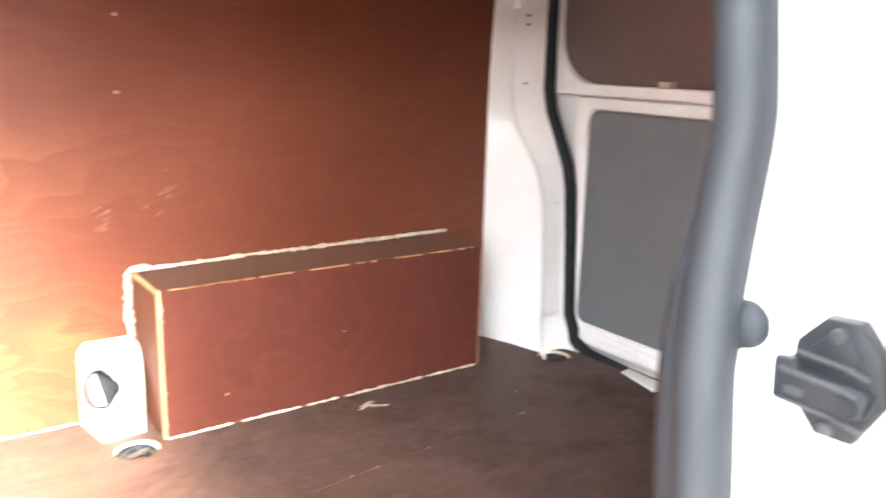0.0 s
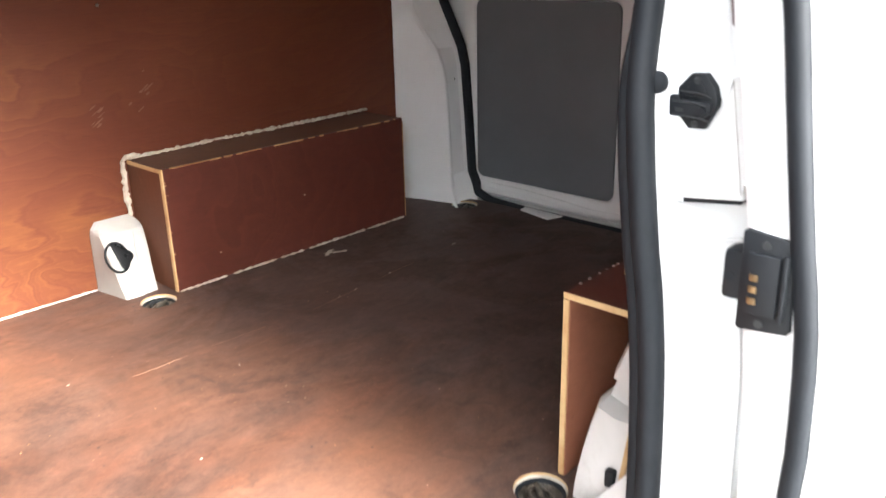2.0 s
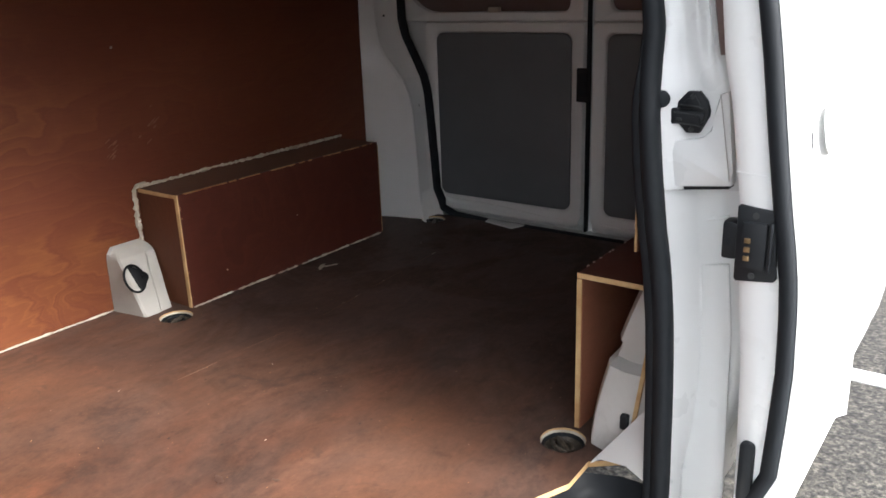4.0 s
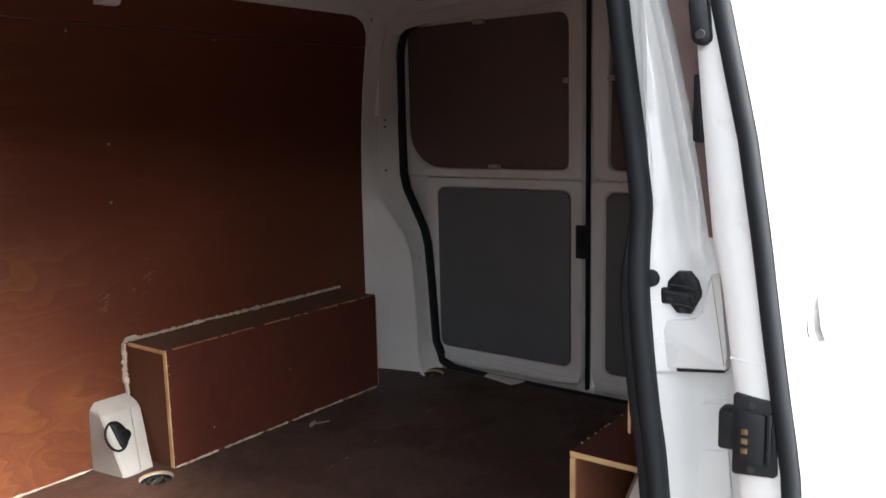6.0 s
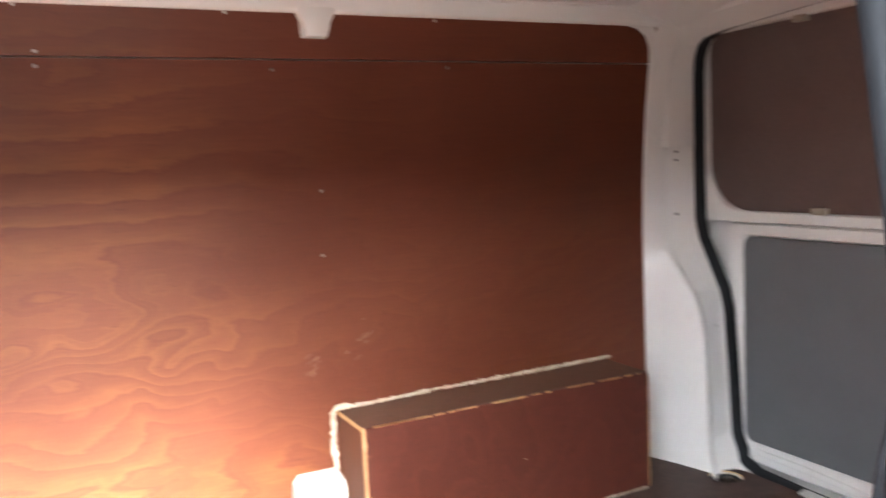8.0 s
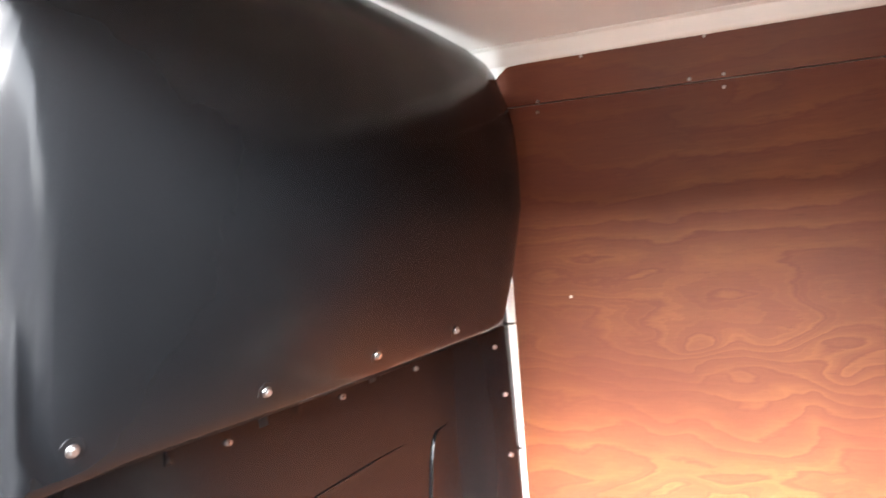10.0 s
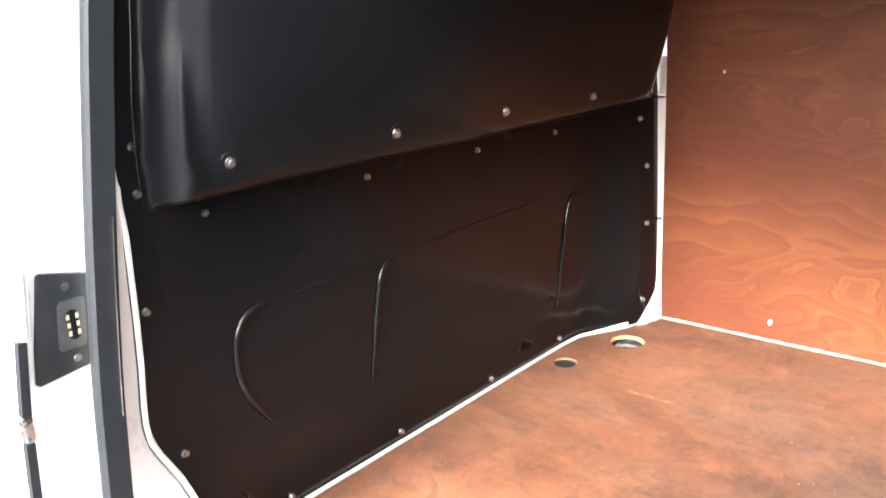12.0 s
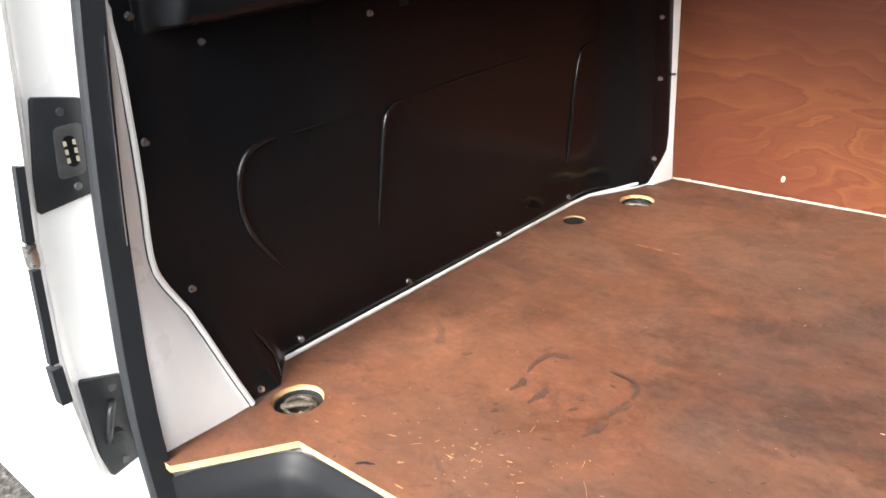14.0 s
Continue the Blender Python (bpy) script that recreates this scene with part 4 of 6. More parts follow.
# ---- wheel arch boxes ----
def build_far_box():
    t = thing("wheel_arch_box", (1.7, 1.57, 0), "red-brown plywood box over the wheel arch with raw pale edges", "wheel arch box", "wheel arch boxes")
    x0, x1, y0, y1, h = 1.279, 2.134, 1.475, 1.658, 0.336
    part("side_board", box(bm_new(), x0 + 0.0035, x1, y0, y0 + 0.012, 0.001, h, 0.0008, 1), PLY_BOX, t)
    part("top_board", box(bm_new(), x0 + 0.001, x1 - 0.001, y0 + 0.0123, y1, h - 0.0118, h - 0.0005), PLY_TOP, t, "paler, greyer brown plywood top board")
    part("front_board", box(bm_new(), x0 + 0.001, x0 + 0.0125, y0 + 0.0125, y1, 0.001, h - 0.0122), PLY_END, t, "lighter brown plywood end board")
    part("raw_edge", box(bm_new(), x0 - 0.001, x0 + 0.0032, y0 - 0.001, y0 + 0.0122, 0.001, h - 0.0003, 0.0008, 1), EDGE, t, "pale raw plywood edge with splinters")
    part("front_edge", box(bm_new(), x0 - 0.001, x0 + 0.0008, y0 + 0.0125, y1 - 0.004, h - 0.0115, h - 0.001), EDGE, t)
    part("rear_edge", box(bm_new(), x1 + 0.0003, x1 + 0.003, y0, y0 + 0.012, 0.002, h - 0.012), EDGE, t)
    rnd = random.Random(4)
    bm = bm_new()
    for k in range(11):
        z = rnd.uniform(0.01, 0.32)
        l = rnd.uniform(0.001, 0.009) * rnd.random()
        box(bm, x0 - 0.0005, x0 + 0.003 + l, y0 - 0.0016, y0 - 0.0003, z, z + rnd.uniform(0.001, 0.0025))
    for k in range(60):
        x = x0 + 0.02 + 0.8 * rnd.random() ** 1.2
        l = rnd.uniform(0.004, 0.03)
        box(bm, x, x + l, y0 - 0.0006, y0 + 0.0025, h - 0.001 - rnd.uniform(0.0004, 0.0022), h + 0.0006)
    tagged(part("splinters", bm, EDGE, t, "pale chipped splinters along the edges", smooth=False), kind="stuff")
    for x, z in ((1.42, 0.075), (1.72, 0.17)):
        bm = cyl(bm_new(), (x, y0, z), (0.2, -1, 0.1), 0.0022, 0.003, 8, 0.001)
        part("nail", bm, SEALANT, t)


build_far_box()


def build_sealant():
    t = thing("sealant_bead", (1.7, 1.65, 0), "rough off-white sealant along the edges of the wheel arch box", "sealant")
    part("wall_bead", bead([(1.268, 1.654, 0.338), (1.55, 1.656, 0.342), (2.0, 1.657, 0.342), (2.15, 1.659, 0.343)], 0.0044, 1, 0.6, 0.007), SEALANT, t)
    part("corner_bead", bead([(1.2665, 1.653, 0.182), (1.263, 1.652, 0.25), (1.267, 1.653, 0.338)], 0.0062, 2, 0.6, 0.007), SEALANT, t)
    part("corner_blob", bead([(1.262, 1.64, 0.338), (1.275, 1.655, 0.342), (1.32, 1.656, 0.344)], 0.0058, 3, 0.7, 0.007), SEALANT, t)
    for i, (a, b) in enumerate(((1.285, 1.43), (1.45, 1.60), (1.615, 1.70), (1.72, 1.95), (1.96, 2.125))):
        part("floor_bead", bead([(a, 1.4725, 0.002), ((a + b) / 2, 1.471, 0.003), (b, 1.4725, 0.002)], 0.0028, 10 + i, 0.6, 0.008), SEALANT, t)
    w = thing("wall_sealant", (0.6, 1.655, 0), "thin pale sealant line where wall lining meets floor", "sealant")
    part("bead", bead([(0.086, 1.656, 0.003), (0.5, 1.657, 0.003), (0.9, 1.657, 0.003), (1.125, 1.655, 0.003)], 0.0026, 31, 0.4, 0.01), SEALANT, w)


build_sealant()


def build_ring_bracket():
    t = thing("lashing_bracket", (1.19, 1.6, 0), "grey-white painted steel bracket holding a black lashing ring", "lashing bracket")

    def front(z):
        return 1.531 + 0.47 * z

    rows = []
    for z, xa, xb, xc, dy in ((0.0, 1.145, 1.166, 1.214, 0.0), (0.05, 1.146, 1.163, 1.220, 0.0), (0.10, 1.147, 1.160, 1.228, 0.0), (0.150, 1.148, 1.157, 1.240, 0.0), (0.160, 1.149, 1.157, 1.243, 0.001), (0.166, 1.151, 1.160, 1.245, 0.005)):
        y = front(z) + dy
        rows.append([(xa, 1.657, z), (xa + 0.001, 1.645, z), (xa * 0.55 + xb * 0.45, 1.645 * 0.5 + y * 0.5, z), (xb - 0.003, y + 0.005, z), (xb + 0.003, y, z), (xb * 0.5 + xc * 0.5, y - 0.001, z), (xc - 0.002, y - 0.001, z), (xc + 0.002, y + 0.002, z), (min(xc + 0.04, 1.274), y + 0.006, z), (min(xc + 0.05, 1.277), y + 0.07, z)])
    # the top slopes back to the wall
    rows.append([(x + (0.006 if i < 5 else 0.0), y + 0.012, 0.172) if y < 1.63 else (x, y, 0.170) for i, (x, y, z) in enumerate(rows[-1])])
    rows.append([(1.165 + 0.112 * i / 9, 1.6565, 0.189) for i in range(10)])
    part("body", loft(bm_new(), rows), BRACKET, t, angle=16)
    seam = [(1.216 + 0.17 * z, front(z) - 0.001, z) for z in (0.003, 0.04, 0.08, 0.12, 0.155)]
    part("weld_seam", bead(seam, 0.0022, 8, 0.5, 0.006), BRACKET, t)
    out = [(1.169, 0.136), (1.173, 0.141), (1.178, 0.140), (1.214, 0.113), (1.218, 0.105), (1.216, 0.097), (1.190, 0.075), (1.184, 0.072), (1.180, 0.077)]
    part("lug", plate(bm_new(), out[::-1], lambda a, b, d: (a, front(b) - 0.001 - d, b), 0.010, 0.003), BLACK_DEEP, t, "black triangular lug")
    part("lug_rib", cyl(bm_new(), (1.197, front(0.106) - 0.010, 0.106), (0, -1, 0.3), 0.006, 0.003, 14, 0.004), BLACK_DEEP, t)
    ring = [Vector((1.175 + 0.030 * math.cos(a * math.pi / 16), front(0.106 + 0.036 * math.sin(a * math.pi / 16)) - 0.007, 0.106 + 0.036 * math.sin(a * math.pi / 16))) for a in range(32)]
    part("ring", sweep(bm_new(), ring, circle(0.0035, 8), (0, 1, 0), closed=True), BLACK_DEEP, t, "black steel ring")


build_ring_bracket()


def build_near_box():
    t = thing("wheel_arch_box", (1.7, 0.16, 0), "red-brown plywood box with an open end beside the side door", "wheel arch box", "wheel arch boxes")
    x0, x1, y0, y1, h = 1.280, 2.134, 0.064, 0.247, 0.336
    # side board carries the painted-in light of the open end
    part("side_board", box(bm_new(), x0 + 0.003, x1, y1 - 0.012, y1, 0.001, h - 0.012), PLY_LIT, t, "plain plywood side board, coloured lighter as if lit", smooth=False)
    part("top_board", box(bm_new(), x0 + 0.003, x1, y0, y1, h - 0.0118, h, 0.001, 1), PLY_BOX, t)
    part("raw_edge", box(bm_new(), x0, x0 + 0.0028, y1 - 0.0098, y1, 0.001, h - 0.012), EDGE, t, "pale raw plywood edge")
    part("top_edge", box(bm_new(), x0, x0 + 0.0028, y0, y1, h - 0.0098, h), EDGE, t, "pale raw plywood edge")
    rnd = random.Random(9)
    bm = bm_new()
    for k in range(22):
        x = x0 + 0.04 + rnd.random() * 0.75
        box(bm, x, x + 0.004, y1 - 0.002, y1 + 0.0012, h - 0.002, h + 0.0012)
    tagged(part("staples", bm, STEEL, t, smooth=False), kind="stuff")
    # inner wheel arch pressing
    w = thing("wheel_arch", (1.6, 0.12, 0), "grey-white sealed steel wheel arch inside the plywood box", "wheel arch")
    rows = []
    for u in (0, 0.07, 0.14, 0.21, 0.28, 0.35, 0.42, 0.48, 0.525, 0.545, 0.57, 0.63, 0.655, 0.665, 0.72, 0.8, 0.87, 0.94, 1.0):
        z = 0.002 + 0.31 * u
        dx = 0.075 * u ** 1.5 - (0.014 if u < 0.54 else 0.0)
        step = 0.02 * (1 if 0.54 < u < 0.66 else 0)
        yy = 0.205 - 0.06 * u ** 1.6
        rows.append([(1.243 + dx + step, 0.05, z), (1.243 + dx + step, yy - 0.05, z), (1.256 + dx + step, yy - 0.014, z), (1.285 + dx, yy - step * 0.5, z), (1.6, yy + 0.012, z), (2.1, yy, z)])
    part("pressing", loft(bm_new(), rows), ARCH, w, angle=35)
    # triangular gusset at the jamb
    g = thing("jamb_gusset", (1.2, 0.11, 0), "white painted steel gusset at the foot of the door jamb", "gusset")
    bm = bm_new()
    loft(bm, [[(1.183, 0.164, -0.002), (1.232, 0.13, 0.0), (1.24, 0.05, 0.0)], [(1.184, 0.155, 0.012), (1.232, 0.118, 0.06), (1.236, 0.05, 0.09)], [(1.178, 0.09, 0.02), (1.218, 0.075, 0.12), (1.23, 0.048, 0.15)], [(1.172, 0.045, 0.0), (1.19, 0.042, 0.13), (1.2, 0.04, 0.16)]])
    part("plate", bm, WHITE_IN, g, angle=60)
    bm = box(bm_new(), 1.228, 1.246, 0.112, 0.128, 0.06, 0.09, 0.004)
    part("grommet", bm, PLASTIC, g, "black rubber grommet")
    bm = bm_new()
    loft(bm, [[(1.236, 0.10, 0.07), (1.24, 0.10, 0.07), (1.24, 0.108, 0.07), (1.236, 0.108, 0.07)], [(1.225, 0.064, 0.30), (1.229, 0.064, 0.30), (1.229, 0.072, 0.30), (1.225, 0.072, 0.30)]], True, True)
    solo("ply_strip", bm, EDGE, (1.236, 0.1, 0.07), "thin raw plywood strip leaning at the jamb", "plywood strip", smooth=False)


build_near_box()


# ---- near side wall ----
def build_near_wall():
    t = thing("wall_near", (1.7, 0.06, 0), "van side wall lined with reddish plywood behind the side door", "wall", kind="structure")
    part("lining", box(bm_new(), 1.223, 2.30, 0.104, 0.1085, 0.42, 1.22), PLY_WALL, t, smooth=False)
    part("lining_edge", box(bm_new(), 1.2195, 1.2228, 0.104, 0.1085, 0.42, 1.22), EDGE, t, smooth=False)
    bm = loft(bm_new(), [[(x, 0.047 if z < 1.25 else 0.1, z) for x in (1.2, 2.5)] for z in (-0.1, 0.5, 1.25, 1.33)])
    part("inner_skin", bm, WHITE_IN, t)


build_near_wall()


# ---- rear jamb of the side door ----
ZJ = [-0.3, -0.2, -0.1, 0.0, 0.1, 0.2, 0.31, 0.43, 0.50, 0.52, 0.535, 0.545, 0.546, 0.56, 0.58, 0.63, 0.68, 0.715, 0.74, 0.77, 0.81, 0.85, 0.95, 1.05, 1.15, 1.25, 1.3]


def build_rear_jamb():
    t = thing("rear_jamb", (1.2, 0.0, 0), "glossy white painted door jamb behind the side door opening", "door jamb", kind="structure")
    rows = []
    for z in ZJ:
        ys, yo = seal_rear(z), outer(z)
        d = -0.016 if z > 0.5455 else 0.012
        w = ys - yo
        up = max(0.0, min(1.0, (z - 0.72) / 0.1))
        k = seal_back(z)
        rows.append([(1.222 + k, 0.0515, z), (1.19 + k, ys + 0.006, z), (1.172 + k, ys + 0.004, z), (1.168 + k, ys - 0.004, z), (1.18 + k, ys - 0.010, z), (1.194 + d * 0.5 + k * 0.7, ys - 0.022, z), (1.217 + d + k * 0.5, ys - w * 0.30, z), (1.223 + d + k * 0.4, ys - w * 0.36, z), (1.227 + d, ys - w * 0.5, z), (1.228 + d, ys - w * 0.57, z), (1.229 + d + 0.008 * up, ys - w * 0.61, z), (1.231 + d + 0.009 * up, ys - w * 0.68, z), (1.232 + d + 0.002 * up, ys - w * 0.71, z), (1.236 + d * 0.5, ys - w * 0.84, z), (1.242, yo + 0.012, z), (1.254, yo, z), (2.58, yo, z)])
    part("pressing", loft(bm_new(), rows), WHITE, t, angle=55)
    # proud cover panel whose lower edge overhangs the lower jamb; it rises in a curve beside the catch
    out = [(0.058, 0.549), (0.0605, 0.618), (0.058, 0.623), (0.005, 0.629), (-0.006, 0.632), (-0.016, 0.643), (-0.024, 0.662), (-0.0275, 0.699), (-0.041, 0.703), (-0.049, 0.64), (-0.055, 0.563), (-0.053, 0.559)]
    part("cover_panel", plate(bm_new(), out, lambda a, b, d: (1.2185 - d - 0.26 * max(0.0, a - 0.018), a, b), 0.021, 0.003), WHITE, t, "white cover panel with an overhanging lower edge", angle=30)
    part("dent_line", sweep(bm_new(), smooth_path([(1.1885, 0.052, 0.597), (1.1908, 0.043, 0.597), (1.1935, 0.034, 0.599)], 3), circle(0.0016, 6), (1, 0, 0)), WHITE, t)
    part("flange", plate(bm_new(), [(-0.0305, 0.698), (-0.042, 0.704), (-0.0565, 0.58), (-0.0525, 0.568)], lambda a, b, d: (1.1985 - d, a, b), 0.004, 0.0012), WHITE, t)
    part("flange_gap", sweep(bm_new(), [(1.1972, -0.0295, 0.698), (1.1972, -0.0515, 0.567)], circle(0.0009, 6), (1, 0, 0)), BRACKET, t)
    # black strip deepens the shadow line in the gap below the panel
    part("under_shadow", loft(bm_new(), [[(1.1885, 0.056, z), (1.1985, 0.018, z + 0.003), (1.1995, -0.051, z + 0.012), (1.23, -0.051, z + 0.012), (1.23, 0.056, z)] for z in (0.5425, 0.5495)], True, True), PLASTIC, t, "dark strip for the shadow in the gap under the cover panel", smooth=False)
    part("drip", sweep(bm_new(), [(1.212, 0.046, 0.552), (1.211, 0.0455, 0.545), (1.2125, 0.045, 0.535)], circle(0.004, 8), (1, 0, 0)), SEALANT, t, "hardened drip of sealer")
    # pressed panel low on the jamb, with a shallow scoop above it
    low = [(0.014, 0.408), (-0.05, 0.42), (-0.062, 0.3), (-0.07, 0.0), (-0.06, -0.2), (0.0, -0.2), (0.012, 0.2)]
    part("pressed_panel", plate(bm_new(), low[::-1], lambda a, b, d: (1.2385 - d, a, b), 0.004, 0.0025), WHITE, t)
    part("scoop_lip", sweep(bm_new(), [(1.2405, 0.016, 0.485), (1.2395, -0.01, 0.49), (1.2395, -0.043, 0.499)], circle(0.003, 8), (0, 0, 1)), WHITE, t)
    # side track below the window line
    bm = box(bm_new(), 1.25, 2.5, outer(0.62) - 0.004, outer(0.62) + 0.02, 0.60, 0.625, 0.003)
    part("slide_track", bm, STEEL, t)
    return t


build_rear_jamb()

def seal_x(z):
    """The front run of the seal leans back towards the sill."""
    return 0.024 + 0.03 * max(0.0, min(1.0, 1 - z / 0.32))


FRONT_PROF = [(0.004, -0.020), (0.012, -0.018), (0.012, 0.004), (0.012, 0.016), (0.007, 0.019), (0.002, 0.020), (-0.008, 0.019), (-0.014, 0.0145), (-0.0165, 0.009), (-0.0175, 0.004), (-0.021, -0.002), (-0.0235, -0.010), (-0.018, -0.018), (-0.006, -0.0215)]
# a round tube outside with a flat lip on its inner side
REAR_PROF = [(0.004, -0.0170), (0.012, -0.015), (0.012, 0.024), (0.006, 0.0265), (-0.001, 0.025), (-0.006, 0.019), (-0.005, 0.0125), (-0.0105, 0.0105), (-0.0150, 0.006), (-0.0170, 0.0005), (-0.0175, -0.004), (-0.0160, -0.010), (-0.0110, -0.0155), (-0.003, -0.0175)]
top_run = [(1.13, 0.235, 1.325), (1.05, 0.25, 1.335), (0.6, 0.26, 1.34), (0.15, 0.25, 1.335), (0.07, 0.24, 1.325)]
path = [(1.163 + seal_back(z), seal_rear(z), z) for z in (-0.22, -0.1, 0.0, 0.1, 0.2, 0.31, 0.37, 0.43, 0.48, 0.53, 0.58, 0.63, 0.66, 0.68, 0.70, 0.715, 0.73, 0.745, 0.76, 0.775, 0.79, 0.81, 0.85, 0.9, 0.95, 1.05, 1.15, 1.25)]
path += top_run + [(seal_x(z), seal_front(z) - 0.4355 * (seal_x(z) - 0.024), z) for z in (1.25, 1.15, 1.05, 0.95, 0.85, 0.77, 0.69, 0.6, 0.54, 0.46, 0.38, 0.29, 0.2, 0.12, 0.05, -0.1, -0.22)]
run = smooth_path(path, 2)
kind = table([(0.25, 0.0), (1.0, 1.0)])
# the inner lip of the rear run is folded narrow above the bend and lies wide below it
lip = table([(-0.2, 1.2), (0.62, 1.2), (0.69, 1.08), (0.75, 0.76), (0.82, 0.66), (1.2, 0.66), (1.3, 0.8)])
bm = sweep(bm_new(), run, lambda p: [(a + (c - a) * kind(p.x), b + ((d * lip(p.z) if d > 0.012 else d) - b) * kind(p.x)) for (a, b), (c, d) in zip(FRONT_PROF, REAR_PROF)], (1, 0, 0))
solo("side_door_seal", bm, RUBBER, (0.6, 0.06, 0), "thick black rubber weatherstrip round the side door opening", "seal", kind="structure", angle=50)


def build_catch():
    c = Vector((1.2005, 0.013, 0.670))
    t = thing("door_catch", c, "black door hold-open catch bolted to the white jamb", "door catch")
    out = [(-0.012, -0.034), (0.008, -0.035), (0.02, -0.021), (0.025, -0.005), (0.024, 0.016), (0.009, 0.034), (-0.009, 0.035), (-0.021, 0.02), (-0.026, 0.003), (-0.0255, -0.006)]
    part("plate", plate(bm_new(), out, lambda a, b, d: (c.x + 0.006 - d, c.y + a, c.z + b * 0.93), 0.011, 0.002), PLASTIC, t)
    part("raised_pad", plate(bm_new(), [(a * 0.62, 0.012 + (b - 0.012) * 0.62) for a, b in ((-0.012, 0.002), (0.022, 0.002), (0.02, 0.018), (0.008, 0.032), (-0.008, 0.033), (-0.02, 0.014))], lambda a, b, d: (c.x - 0.0045 - d, c.y + a, c.z + b), 0.0025, 0.001), PLASTIC, t)
    # folded strap that takes the door's hook
    strap = [(-0.0215, -0.003), (-0.017, 0.0005), (0.017, 0.002), (0.02, 0.0075), (0.030, 0.0075), (0.032, 0.005), (0.032, -0.015), (0.029, -0.0175), (-0.012, -0.018), (-0.0195, -0.014)]
    part("tongue", plate(bm_new(), strap, lambda a, b, d: (c.x - 0.005 - d, c.y + a, c.z + b - a * 0.05), 0.006, 0.0018), PLASTIC, t)
    for z0, w, a0 in ((0.0115, 0.0012, 0.019), (-0.0005, 0.0014, 0.027), (-0.0172, 0.0012, 0.027)):
        ridge = smooth_path([(c.x - 0.0112, c.y + a0, c.z + z0 + 0.0005), (c.x - 0.0114, c.y + 0.01, c.z + z0), (c.x - 0.0112, c.y - 0.008, c.z + z0 - 0.001), (c.x - 0.0085, c.y - 0.019, c.z + z0 - 0.0045)], 4)
        part("tongue_rib", sweep(bm_new(), ridge, circle(w, 6), (0, 0, 1)), PLASTIC_WORN, t, "worn grey edge of the strap")
    part("knob", cyl(bm_new(), (c.x - 0.010, c.y - 0.010, c.z - 0.0095), (-1, 0, 0), 0.0062, 0.004, 16, 0.0052), PLASTIC, t)
    part("slot", box(bm_new(), c.x - 0.0118, c.x - 0.0105, c.y + 0.013, c.y + 0.023, c.z - 0.013, c.z - 0.0085, 0.0004), PLASTIC_WORN, t)
    for a, b in ((0.0, 0.024), (0.0, -0.0265)):
        part("screw", cyl(bm_new(), (c.x - 0.005, c.y + a, c.z + b), (-1, 0, 0), 0.0046, 0.0028, 12, 0.0034), PLASTIC_WORN, t)
    b = Vector((1.186, 0.058, 0.690))
    s = thing("bump_stop", b, "round black rubber bump stop on the door jamb", "bump stop")
    bm = bm_new()
    loft(bm, [[(b.x - h, b.y + r * math.cos(a * math.pi / 10), b.z + r * math.sin(a * math.pi / 10)) for a in range(20)] for r, h in ((0.010, -0.03), (0.010, -0.002), (0.0132, 0.0), (0.0134, 0.004), (0.0125, 0.008), (0.009, 0.0105), (0.003, 0.0115))], True, True)
    part("buffer", bm, RUBBER, s)
    s = thing("bump_stop", (1.178, 0.052, 0.60), "tiny black rubber buffer on the door jamb", "bump stop")
    part("buffer", cyl(bm_new(), (1.195, 0.058, 0.603), (-1, 0, 0), 0.0045, 0.02, 14, 0.0035), RUBBER, s)


build_catch()


